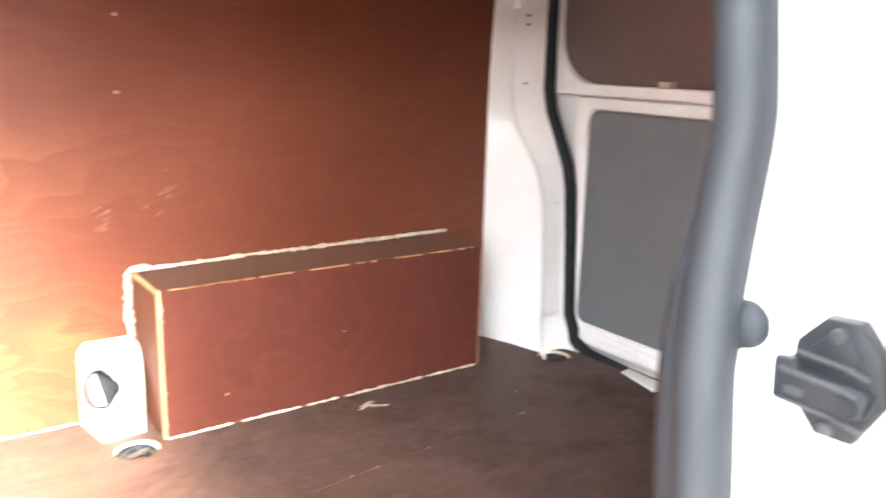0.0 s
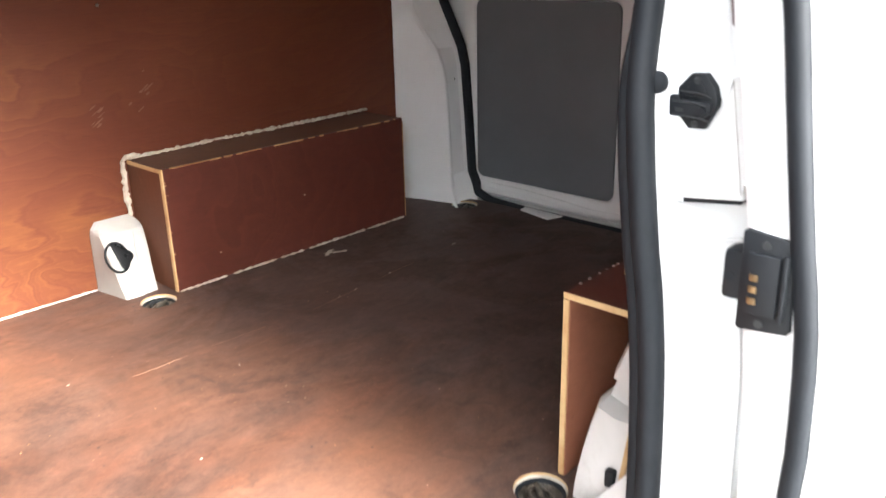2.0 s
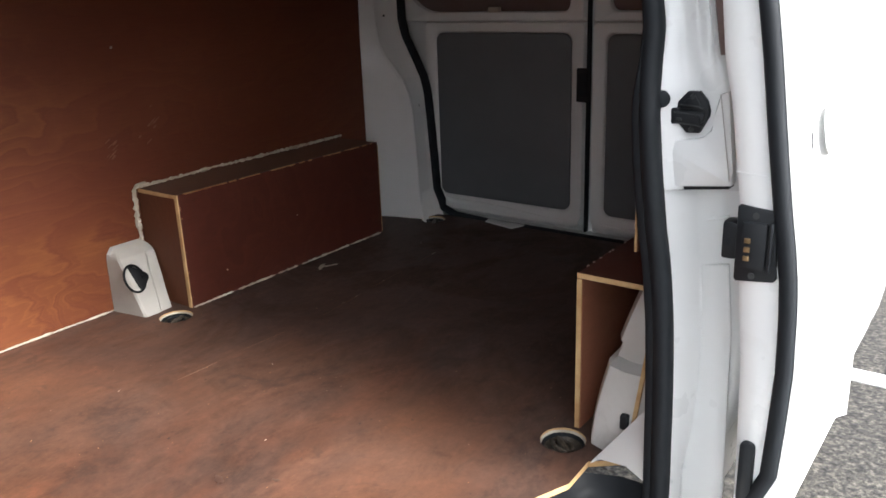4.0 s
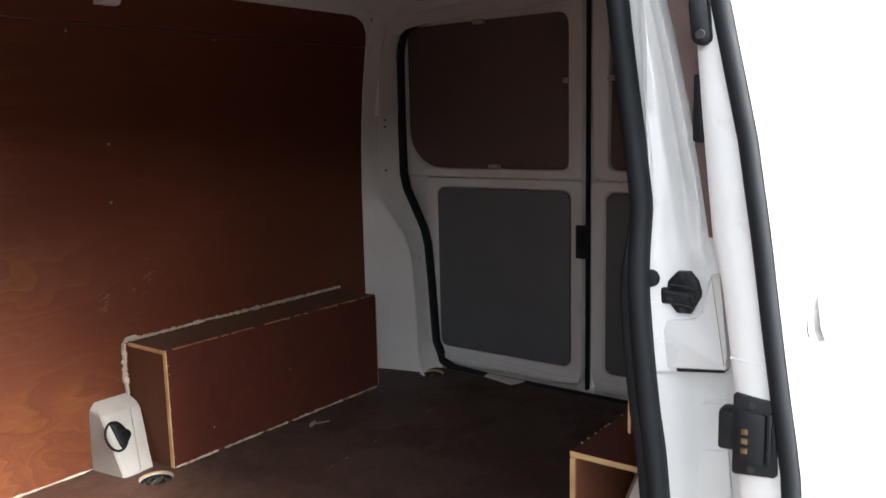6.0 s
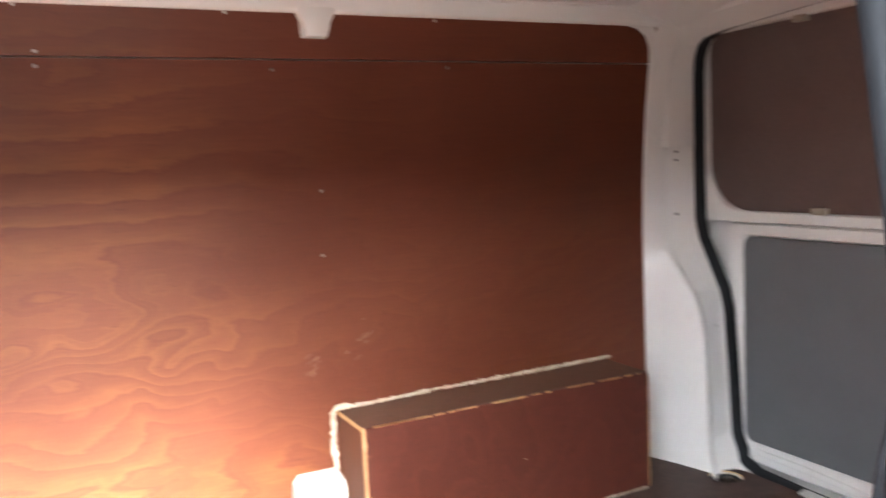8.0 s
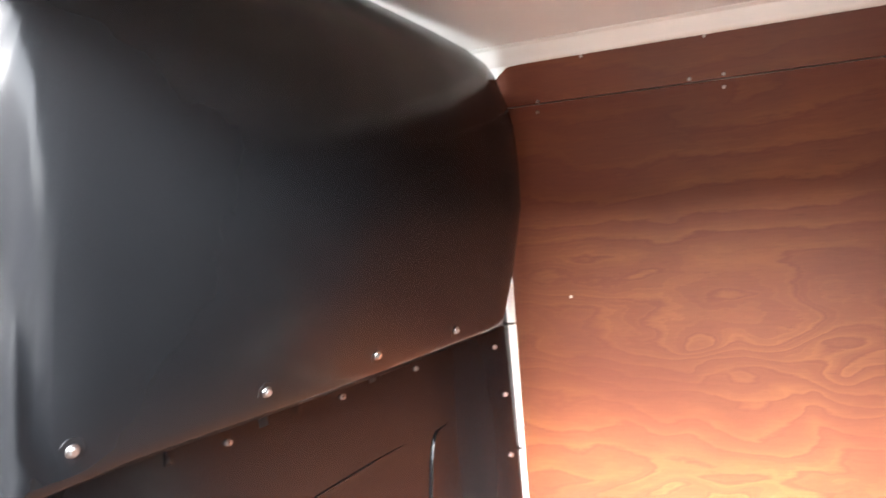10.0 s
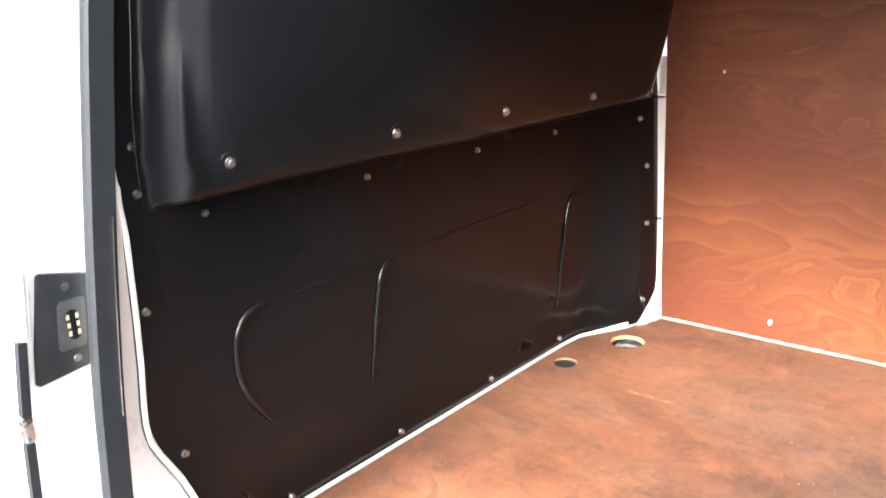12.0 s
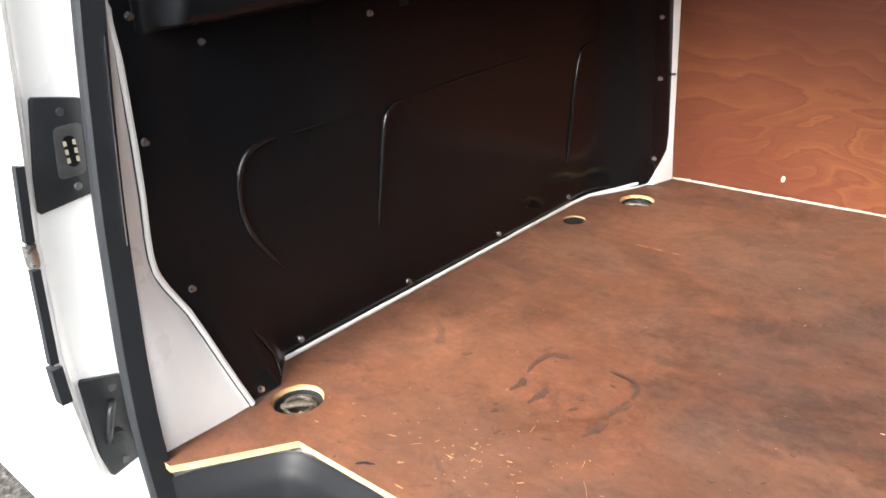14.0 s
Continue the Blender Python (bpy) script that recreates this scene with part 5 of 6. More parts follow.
# ---- sliding door, pushed open ----
def build_sliding_door():
    t = thing("sliding_door", (1.65, -0.15, -0.15), "white sliding side door pushed fully open along the van", "sliding door")
    inner = table([(-0.25, -0.115), (0.1, -0.112), (0.3, -0.105), (0.43, -0.092), (0.55, -0.085), (0.7, -0.062), (0.76, -0.048), (0.85, -0.037), (0.985, -0.023), (1.09, -0.012), (1.2, 0.008), (1.32, 0.055)])
    skin = table([(-0.25, -0.1), (-0.05, -0.13), (0.004, -0.144), (0.05, -0.172), (0.15, -0.186), (0.23, -0.196), (0.33, -0.203), (0.4, -0.205), (0.45, -0.203), (0.53, -0.194), (0.64, -0.18), (0.7, -0.172), (0.727, -0.164), (0.747, -0.153), (0.765, -0.1365), (0.84, -0.1245), (0.91, -0.1115), (0.98, -0.099), (1.056, -0.081), (1.3, -0.015)])
    seal_y = table([(-0.25, -0.066), (-0.05, -0.1), (0.03, -0.125), (0.08, -0.15), (0.12, -0.166), (0.28, -0.174), (0.35, -0.172), (0.43, -0.1685), (0.485, -0.161), (0.57, -0.146), (0.67, -0.131), (0.76, -0.118), (0.84, -0.105), (0.93, -0.0895), (1.01, -0.069), (1.09, -0.051), (1.3, 0.012)])
    lining = table([(0.76, -0.032), (0.853, -0.016), (0.985, 0.009), (1.09, 0.034), (1.27, 0.09)])
    zs = [-0.24, -0.22, -0.15, -0.05, 0.03, 0.08, 0.12, 0.2, 0.3, 0.4, 0.45, 0.5, 0.55, 0.62, 0.7, 0.722, 0.745, 0.765, 0.78, 0.9, 1.0, 1.09, 1.2, 1.3]
    rings = []
    for z in zs:
        yi, yo = inner(z), skin(z)
        w = yi - yo
        ye = max(yo, seal_y(z) - 0.016)
        rings.append([(1.29, yi, z), (1.150, yi, z), (1.136, yi - 0.003, z), (1.131, yi - 0.010, z), (1.130, (yi + seal_y(z)) * 0.5, z), (1.132, ye + 0.022, z), (1.140, ye + 0.018, z), (1.140, ye + 0.006, z), (1.129, ye + 0.002, z), (1.130, ye - 0.002, z), (1.137, ye - 0.006, z), (1.17, ye * 0.55 + yo * 0.45 - 0.006, z), (1.23, ye * 0.15 + yo * 0.85 - 0.003, z), (1.4, yo - 0.002, z), (1.7, yo - 0.003, z), (1.9, yo - 0.002, z), (2.075, yo, z), (2.082, yo + 0.008, z), (2.082, yi - 0.02, z), (2.05, yi, z)])
    part("shell", loft(bm_new(), rings, True, True), WHITE, t, angle=40)
    zz = [-0.21, -0.15, -0.05, 0.03, 0.08, 0.12, 0.2, 0.3, 0.35, 0.4, 0.45, 0.5, 0.55, 0.62, 0.7, 0.722, 0.745, 0.765, 0.78, 0.9, 1.0, 1.09, 1.2, 1.29]
    part("edge_seal", sweep(bm_new(), [(1.131, seal_y(z), z) for z in zz], [(0.008, -0.0125), (0.008, 0.0125), (-0.005, 0.012), (-0.0095, 0.0085), (-0.0115, 0.003), (-0.012, -0.002), (-0.0105, -0.008), (-0.004, -0.0125)]), RUBBER, t, "black rubber edge seal", angle=50)
    rows = [[(1.168, inner(z) - 0.004, z), (1.170, lining(z) - 0.002, z), (1.173, lining(z), z), (2.0, lining(z), z), (2.0, inner(z) - 0.004, z)] for z in (0.76, 0.85, 0.95, 1.05, 1.15, 1.27)]
    part("window_panel", loft(bm_new(), rows, True, True), PLY_DOOR, t, "brown plywood window lining")
    part("window_stop", box(bm_new(), 1.160, 1.180, -0.026, -0.008, 0.895, 0.99, 0.006), PLASTIC, t, "black plastic strip")
    # contact block
    cz = 0.493
    yi = inner(cz)
    blk = part("contact_plate", plate(bm_new(), [(-0.089, -0.054), (-0.093, -0.058), (-0.146, -0.052), (-0.150, -0.047), (-0.143, 0.050), (-0.139, 0.055), (-0.092, 0.060), (-0.088, 0.057)][::-1], lambda a, b, d: (1.1315 - d, a, cz + b), 0.006, 0.002), PLASTIC, t, "black electrical contact plate")
    part("block", box(bm_new(), 1.118, 1.127, -0.134, -0.098, cz - 0.034, cz + 0.037, 0.003), PLASTIC, blk)
    part("side_rib", box(bm_new(), 1.117, 1.126, -0.142, -0.137, cz - 0.036, cz + 0.04, 0.002), PLASTIC, blk)
    for k in (-1, 0, 1):
        part("contact_pin", box(bm_new(), 1.1155, 1.119, -0.112, -0.103, cz - 0.004 + k * 0.0135 - 0.0038, cz - 0.004 + k * 0.0135 + 0.0038, 0.001), BRASS, blk, "brass contact pin")
    for b in (0.046, -0.046):
        part("screw", cyl(bm_new(), (1.126, -0.115, cz + b), (-1, 0, 0), 0.005, 0.002, 12), PLASTIC_WORN, blk)
    part("guide_lug", box(bm_new(), 1.135, 1.17, -0.088, -0.064, cz - 0.030, cz + 0.029, 0.007), PLASTIC, t, "black rubber guide wedge")
    part("guide_hole", cyl(bm_new(), (1.1355, -0.0735, cz - 0.002), (-1, 0, 0), 0.006, 0.001, 14), RUBBER, t)
    part("lower_latch", plate(bm_new(), round_rect(-0.144, -0.121, 0.06, 0.172, 0.01, 4), lambda a, b, d: (1.1315 - d, a, b), 0.01, 0.003), PLASTIC, t, "black lower latch cover")
    la = part("upper_latch", plate(bm_new(), round_rect(-0.0455, -0.0185, 1.024, 1.09, 0.0125, 5), lambda a, b, d: (1.1315 - d, a - (b - 1.03) * -0.12, b), 0.012, 0.004), PLASTIC, t, "black upper latch cover")
    part("screw", cyl(bm_new(), (1.1195, -0.0315, 1.038), (-1, 0, 0), 0.007, 0.002, 14, 0.006), PLASTIC_WORN, la)
    part("edge_crease", sweep(bm_new(), [(1.1326, -0.080, 0.5995), (1.1311, -0.100, 0.5985), (1.1316, -0.124, 0.5965)], circle(0.0016, 6), (0, 0, 1)), WHITE, t, "pressed crease in the door edge")
    # grab handle on the outside
    yo = skin(0.655)
    part("handle_recess", plate(bm_new(), round_rect(1.19, 1.36, 0.62, 0.69, 0.028, 5), lambda a, b, d: (a, yo + 0.012 * (b - 0.655) / 0.08 - 0.003 - d, b), 0.002, 0.001), WHITE, t, "white door handle recess")
    part("pull_handle", sweep(bm_new(), smooth_path([(1.215, yo - 0.004, 0.655), (1.225, yo - 0.006, 0.656), (1.28, yo - 0.008, 0.657), (1.33, yo - 0.006, 0.657), (1.345, yo - 0.004, 0.657)], 4), circle(0.011, 10, 1.2, 0.7), (0, 0, 1)), WHITE, t, "white door handle")
    # dark arc drawn for the shadow at the edge of the handle recess
    part("handle_shadow", sweep(bm_new(), smooth_path([(1.199, -0.1745, 0.624), (1.186, -0.1735, 0.626), (1.173, -0.172, 0.632), (1.166, -0.171, 0.645), (1.164, -0.1705, 0.658)], 3), circle(0.0011, 6), (0, 1, 0)), RUBBER, t, "thin dark line for the shadow gap at the handle")


build_sliding_door()


# ---- front jamb ----
jamb_out = table([(-0.3, 0.0), (-0.1, -0.03), (0.0, -0.04), (0.14, -0.052), (0.2, -0.053), (0.39, -0.04), (0.47, -0.03), (0.58, -0.016), (0.71, -0.002), (0.9, 0.02), (1.1, 0.05), (1.3, 0.1)])
bulk_edge = table([(-0.03, 0.228), (0.0, 0.22), (0.078, 0.194), (0.14, 0.175), (0.205, 0.153), (0.25, 0.13), (0.28, 0.118), (0.32, 0.115), (0.41, 0.124), (0.484, 0.128), (0.6, 0.132), (0.68, 0.138), (0.70, 0.125), (1.05, 0.145), (1.3, 0.22)])


def edge_x(z):
    return 0.004 + 0.042 * max(0.0, min(1.0, 1 - z / 0.28)) ** 1.3


def build_front_jamb():
    t = thing("front_jamb", (0.0, 0.0, 0), "glossy white painted door pillar at the front of the side door opening", "door jamb", kind="structure")
    rows = []
    for z in [-0.3, -0.2, -0.1, -0.02, 0.0, 0.05, 0.1, 0.15, 0.2, 0.25, 0.3, 0.34, 0.4, 0.48, 0.54, 0.62, 0.69, 0.8, 0.95, 1.1, 1.25]:
        yf, yo, ye = seal_front(z), jamb_out(z), max(bulk_edge(z), seal_front(z) + 0.006)
        ex = edge_x(z)
        sx = seal_x(z)
        sy = yf - 0.4355 * (sx - 0.024)
        fx = sx + 0.008 - 0.02 * max(0.0, min(1.0, 1 - z / 0.12))
        rows.append([(-0.04, ye + 0.06, z), (ex - 0.012, ye + 0.008, z), (ex - 0.003, ye + 0.002, z), (ex * 0.75 + fx * 0.25, ye * 0.72 + (sy + 0.012) * 0.28, z), (ex * 0.3 + fx * 0.7, ye * 0.35 + (sy + 0.012) * 0.65, z), (fx, sy + 0.014, z), (fx - 0.004, sy + 0.002, z), (sx - 0.008, sy - 0.001, z), (-0.018, yf + 0.004, z), (-0.027, yf - 0.005, z), (-0.028, yo * 0.6 + yf * 0.3, z), (-0.022, yo + 0.014, z), (-0.008, yo + 0.003, z), (-0.010, yo - 0.003, z), (-0.03, yo - 0.002, z), (-0.03, yo + 0.01, z)])
    part("pressing", loft(bm_new(), rows), WHITE, t, angle=40)
    # rubber lip between the pillar cover and the bulkhead
    part("cover_lip", sweep(bm_new(), [(edge_x(z) + 0.002, max(bulk_edge(z), seal_front(z) + 0.006) - 0.003, z) for z in (0.004, 0.05, 0.1, 0.15, 0.2, 0.25, 0.28, 0.31, 0.34, 0.4, 0.48, 0.6, 0.72)], circle(0.006, 8), (1, 0, 0)), WHITE_IN, t, "rounded white pillar edge")
    part("cover_gap", sweep(bm_new(), [(edge_x(z) + 0.0055, max(bulk_edge(z), seal_front(z) + 0.006) - 0.0095, z) for z in (0.004, 0.05, 0.1, 0.15, 0.2, 0.25, 0.28, 0.31, 0.34, 0.4, 0.48, 0.6, 0.66)], circle(0.0012, 6), (1, 0, 0)), PLASTIC_WORN, t, "thin dark gap along the pillar cover")
    rows = []
    for z in (0.352, 0.4, 0.5, 0.6, 0.64):
        a, b = seal_front(z) + 0.012, max(bulk_edge(z), seal_front(z) + 0.006) - 0.006
        rows.append([(0.038, a, z), (0.024, (a + b) / 2 - 0.003, z), (0.012, b - 0.008, z)])
    part("upper_cover", loft(bm_new(), rows), WHITE_IN, t, "grey-white upper pillar cover")


build_front_jamb()


def build_front_door():
    t = thing("front_door", (-0.4, -0.03, -0.1), "white front passenger door behind a narrow dark gap", "van door")
    rows = []
    for z in [-0.3, -0.2, -0.1, 0.0, 0.1, 0.2, 0.3, 0.39, 0.47, 0.58, 0.71, 0.9, 1.1, 1.25]:
        yo = jamb_out(z) - 0.006
        rows.append([(-0.03, yo + 0.03, z), (-0.020, yo + 0.02, z), (-0.018, yo + 0.003, z), (-0.024, yo, z), (-0.3, yo - 0.012, z), (-1.0, yo + 0.0, z)])
    part("skin", loft(bm_new(), rows), WHITE, t)
    for z0, z1 in ((0.385, 0.49), (0.20, 0.345)):
        part("gap_seal", sweep(bm_new(), [(-0.012, jamb_out(z) - 0.004, z) for z in np.linspace(z0, z1, 5)], [(0.008, -0.006), (0.008, 0.006), (-0.006, 0.006), (-0.006, -0.006)], (1, 0, 0)), RUBBER, t, "black rubber gap strip")
    part("gap_seal", sweep(bm_new(), [(-0.012, jamb_out(z) - 0.005, z) for z in np.linspace(0.135, 0.195, 4)], [(0.013, -0.008), (0.013, 0.008), (-0.009, 0.008), (-0.009, -0.008)], (1, 0, 0)), RUBBER, t, "black rubber gap block")
    part("striker", box(bm_new(), -0.02, -0.004, jamb_out(0.365) - 0.012, jamb_out(0.365) + 0.004, 0.348, 0.384, 0.003), STEEL, t, "bright metal striker")


build_front_door()


def build_pillar_contacts():
    c = Vector((-0.027, 0.041, 0.490))
    t = thing("contact_plate", c, "black electrical contact plate screwed to the white door pillar", "contact plate")
    out = [(-0.028, 0.081), (0.030, 0.069), (0.044, 0.064), (0.044, -0.05), (0.024, -0.068), (-0.055, -0.077), (-0.060, -0.072), (-0.054, -0.024), (-0.033, 0.077)]
    part("plate", plate(bm_new(), out[::-1], lambda a, b, d: (c.x + d, c.y + a, c.z + b), 0.008, 0.003), PLASTIC, t)
    part("socket", plate(bm_new(), round_rect(-0.018, 0.022, -0.036, 0.036, 0.008, 4), lambda a, b, d: (c.x + 0.006 + d, c.y + a + b * 0.12, c.z + b), 0.006, 0.002), PLASTIC_WORN, t, "worn grey-black socket")
    part("slot", plate(bm_new(), round_rect(-0.006, 0.011, -0.022, 0.022, 0.008, 5), lambda a, b, d: (c.x + 0.0118 + d, c.y + a, c.z + b), 0.001), BLACK_DEEP, t)
    for i in range(3):
        for s in (-0.004, 0.009):
            part("contact_pin", box(bm_new(), c.x + 0.0125, c.x + 0.0138, c.y + s - 0.0021, c.y + s + 0.0021, c.z - 0.0155 + i * 0.012, c.z - 0.0085 + i * 0.012), CONTACT, t, "bright contact pin", smooth=False)
    for b in (0.055, -0.052):
        part("screw", cyl(bm_new(), (c.x + 0.007, c.y + 0.002, c.z + b), (1, 0, 0), 0.0065, 0.003, 12, 0.005), STEEL if b < 0 else PLASTIC_WORN, t)
    c = Vector((-0.027, 0.006, 0.050))
    t = thing("lower_latch_plate", c, "black lower latch plate screwed to the white door pillar", "latch plate")
    out = [(-0.033, 0.094), (-0.029, 0.098), (0.03, 0.081), (0.035, 0.075), (0.035, -0.07), (0.023, -0.077), (-0.016, -0.086), (-0.021, -0.082), (-0.032, -0.03)]
    part("plate", plate(bm_new(), out[::-1], lambda a, b, d: (c.x + d, c.y + a, c.z + b), 0.008, 0.003), PLASTIC, t)
    part("loop", sweep(bm_new(), smooth_path([(c.x + 0.008, c.y - 0.012, c.z - 0.02), (c.x + 0.024, c.y - 0.012, c.z + 0.01), (c.x + 0.026, c.y - 0.004, c.z + 0.04), (c.x + 0.01, c.y + 0.008, c.z + 0.045)], 4), circle(0.0055, 8), (1, 0, 0)), PLASTIC, t)
    part("boss", cyl(bm_new(), (c.x + 0.006, c.y + 0.001, c.z - 0.017), (1, 0, 0), 0.014, 0.012, 18, 0.011), PLASTIC, t)
    part("boss_hole", cyl(bm_new(), (c.x + 0.0178, c.y + 0.001, c.z - 0.017), (1, 0, 0), 0.007, 0.001, 6), RUBBER, t)
    for a, b in ((0.013, 0.066), (0.005, -0.066)):
        part("screw", cyl(bm_new(), (c.x + 0.007, c.y + a, c.z + b), (1, 0, 0), 0.0075, 0.003, 12, 0.006), PLASTIC_WORN, t)


build_pillar_contacts()


# ---- bulkhead ----
def sstep(a, b, v):
    u = max(0.0, min(1.0, (v - a) / (b - a)))
    return u * u * (3 - 2 * u)


plan_depth = table([(0.2, 0.0), (0.222, 0.012), (0.238, 0.055), (0.25, 0.076), (0.265, 0.087), (0.3, 0.099), (0.45, 0.13), (0.62, 0.16), (0.8, 0.187), (0.95, 0.2), (1.2, 0.206), (1.45, 0.202), (1.54, 0.19), (1.58, 0.165), (1.605, 0.12), (1.62, 0.06), (1.63, 0.0)])
rise = table([(0.628, 0.0), (0.633, 0.3), (0.64, 0.5), (0.655, 0.6), (0.69, 0.67), (0.74, 0.75), (0.8, 0.84), (0.88, 0.93), (0.95, 1.0), (1.08, 1.0), (1.18, 0.93), (1.26, 0.8), (1.32, 0.62), (1.36, 0.42), (1.40, 0.2)])


flange_y = table([(0.6, 0.168), (0.75, 0.177), (0.87, 0.194), (1.04, 0.222), (1.2, 0.255), (1.4, 0.3)])


def bulk_x(y, z):
    x = -0.012
    fold = max(0.0, 1 - max(0, y - bulk_edge(z)) / 0.13)
    # the near flange stays flat and then steps back sharply at the foot
    foot = max(0.0, min(1.0, 1 - z / 0.13))
    fold = sstep(0, 1, fold) * (1 - foot) + min(1.0, fold / 0.5) * foot
    x += (edge_x(z) + 0.008) * fold
    # the far edge turns back along the side wall
    turn = 0.1 * sstep(1.36, 1.61, y) * (1 - 0.22 * z)
    if z > 0.628:
        rim = 0.058 * sstep(flange_y(z) + 0.004, flange_y(z) + 0.045, y) * sstep(0.628, 0.638, z) * (1 - sstep(1.2, 1.38, z))
        x += max(plan_depth(y) * rise(z), turn, rim)
    else:
        x += turn
    if z < 0.6:
        x -= 0.02 * max(0.0, 1 - z / 0.1) * (1 - fold)
    return x


def build_bulkhead():
    t = thing("bulkhead", (0, MID, 0), "full-height black painted steel bulkhead with a bulged upper half", "bulkhead")
    far_edge = table([(0.0, 1.60), (0.1, 1.64), (0.3, 1.648), (0.6, 1.65), (0.7, 1.64), (1.2, 1.61), (1.3, 1.545), (1.34, 1.46), (1.40, 1.2), (1.412, MID)])

    def surface(zs, n):
        rows = []
        for z in zs:
            a, b = max(bulk_edge(z), seal_front(z) + 0.006), far_edge(z)
            us = [k / n for k in range(n + 1)]
            us = sorted(set(us + [0.01, 0.018, 0.023, 0.028, 0.032, 0.036, 0.04, 0.045, 0.05, 0.06, 0.065, 0.075, 0.08, 0.09, 0.1, 0.95, 0.985]))
            rows.append([(bulk_x(a + (b - a) * u, z), a + (b - a) * u, z) for u in us])
        return loft(bm_new(), rows)

    part("lower_panel", surface([0.004, 0.02, 0.05, 0.09, 0.13, 0.17, 0.215, 0.26, 0.30, 0.34, 0.42, 0.5, 0.58, 0.61, 0.6278], 36), BLACK_METAL, t, angle=70)
    zs = [0.6275, 0.631, 0.635, 0.642, 0.655, 0.67, 0.7, 0.75, 0.8, 0.85, 0.9, 0.95, 1.0, 1.05, 1.1, 1.15, 1.2, 1.24, 1.28, 1.31, 1.34, 1.37, 1.405]
    part("upper_panel", surface(zs, 44), BLACK_METAL, t, angle=75)
    # pressed ribs
    off = 0.0015

    def rib(pts, r=0.0055, n=5):
        path = smooth_path([(bulk_x(y, z) + off, y, z) for y, z in pts], n)
        m = len(path) - 1
        size = [0.25 + 0.75 * min(1.0, 5 * i / m, 5 * (m - i) / m) for i in range(m + 1)]
        part("rib", sweep(bm_new(), path, circle(r, 8, 0.9, 1.0), (1, 0, 0), scale=size), BLACK_RIB, t, "pressed rib in the black steel", angle=70)

    rib([(0.385, 0.424), (0.36, 0.424), (0.325, 0.414), (0.303, 0.385), (0.296, 0.35), (0.297, 0.31), (0.312, 0.265), (0.346, 0.213), (0.37, 0.185)])
    rib([(0.70, 0.424), (0.67, 0.418), (0.648, 0.40), (0.635, 0.36), (0.622, 0.296), (0.601, 0.189)])
    rib([(0.74, 0.426), (0.9, 0.43), (1.05, 0.432), (1.2, 0.432)], 0.0025)
    rib([(1.40, 0.425), (1.35, 0.415), (1.33, 0.39), (1.312, 0.33), (1.29, 0.22), (1.276, 0.132)])
    rib([(0.42, 0.424), (0.5, 0.424), (0.58, 0.424)], 0.0022)
    rib([(0.166, 0.632), (0.168, 0.7), (0.174, 0.78), (0.188, 0.87), (0.2, 0.95), (0.216, 1.04), (0.225, 1.15)], 0.0022)
    rib([(0.300, 0.006), (0.308, 0.02), (0.306, 0.045), (0.295, 0.062), (0.282, 0.088), (0.267, 0.112)], 0.0035)
    for y, z in ((1.245, 0.155), (1.10, 0.085)):
        part("dimple", cyl(bm_new(), (bulk_x(y, z) - 0.004, y, z), (1, 0, 0), 0.024, 0.006, 20, 0.012), BLACK_METAL, t, angle=80)
    for y in (0.72, 1.08):
        part("slot", box(bm_new(), bulk_x(y, 0.606) - 0.002, bulk_x(y, 0.606) + 0.0015, y - 0.012, y + 0.012, 0.598, 0.618, 0.001), RUBBER, t)
    for y in (0.5, 0.82):
        part("tab", box(bm_new(), bulk_x(y, 0.61) - 0.002, bulk_x(y, 0.61) + 0.0025, y - 0.009, y + 0.009, 0.597, 0.62, 0.001), BLACK_METAL, t)
    # bolts
    bolts = [(0.386, 0.028), (0.685, 0.03), (1.001, 0.03), (1.303, 0.031), (0.242, 0.016), (0.145, 0.479), (0.171, 0.23), (0.16, 0.656), (0.164, 0.724), (0.185, 1.02), (0.274, 0.602), (0.628, 0.596), (0.963, 0.594), (1.27, 0.59), (1.56, 0.59), (1.585, 0.46), (1.585, 0.30), (1.575, 0.08), (1.60, 0.66)]
    bolts += [(0.29, 0.684), (0.609, 0.686), (0.897, 0.69), (1.223, 0.686)]
    for i, (y, z) in enumerate(bolts):
        x = bulk_x(y, z)
        nrm = Vector((1, -(bulk_x(y + 0.01, z) - bulk_x(y - 0.01, z)) / 0.02, -(bulk_x(y, z + 0.006) - bulk_x(y, z - 0.006)) / 0.012))
        nrm = Vector((1, 0, 0)) if nrm.length > 3 else nrm.normalized()
        p = Vector((x, y, z))
        big = i >= 19
        near = y < 0.2
        bm = cyl(bm_new(), p - nrm * 0.001, nrm, 0.0095 if big else 0.0066, 0.003, 16, 0.0085 if big else 0.0056)
        b = part("bolt", bm, STEEL if near else STEEL_DULL, t, "zinc bolt with washer")
        part("bolt_head", cyl(bm_new(), p + nrm * 0.001, nrm, 0.0055, 0.006, 6, 0.005), STEEL, b)
        if big:
            part("dished_seat", cyl(bm_new(), p - nrm * 0.004, nrm, 0.021, 0.0042, 20, 0.017), BLACK_METAL, t)
    # white edge strip along the foot
    strip = [(-0.026, 0.345, 0.004), (-0.025, 0.36, 0.0045), (-0.0245, 0.6, 0.005), (-0.026, 1.0, 0.005), (-0.026, 1.32, 0.006), (-0.018, 1.39, 0.008), (0.02, 1.47, 0.01), (0.05, 1.54, 0.012)]
    s = thing("foot_strip", (0, MID, 0), "pale strip between bulkhead and plywood floor", "trim strip")
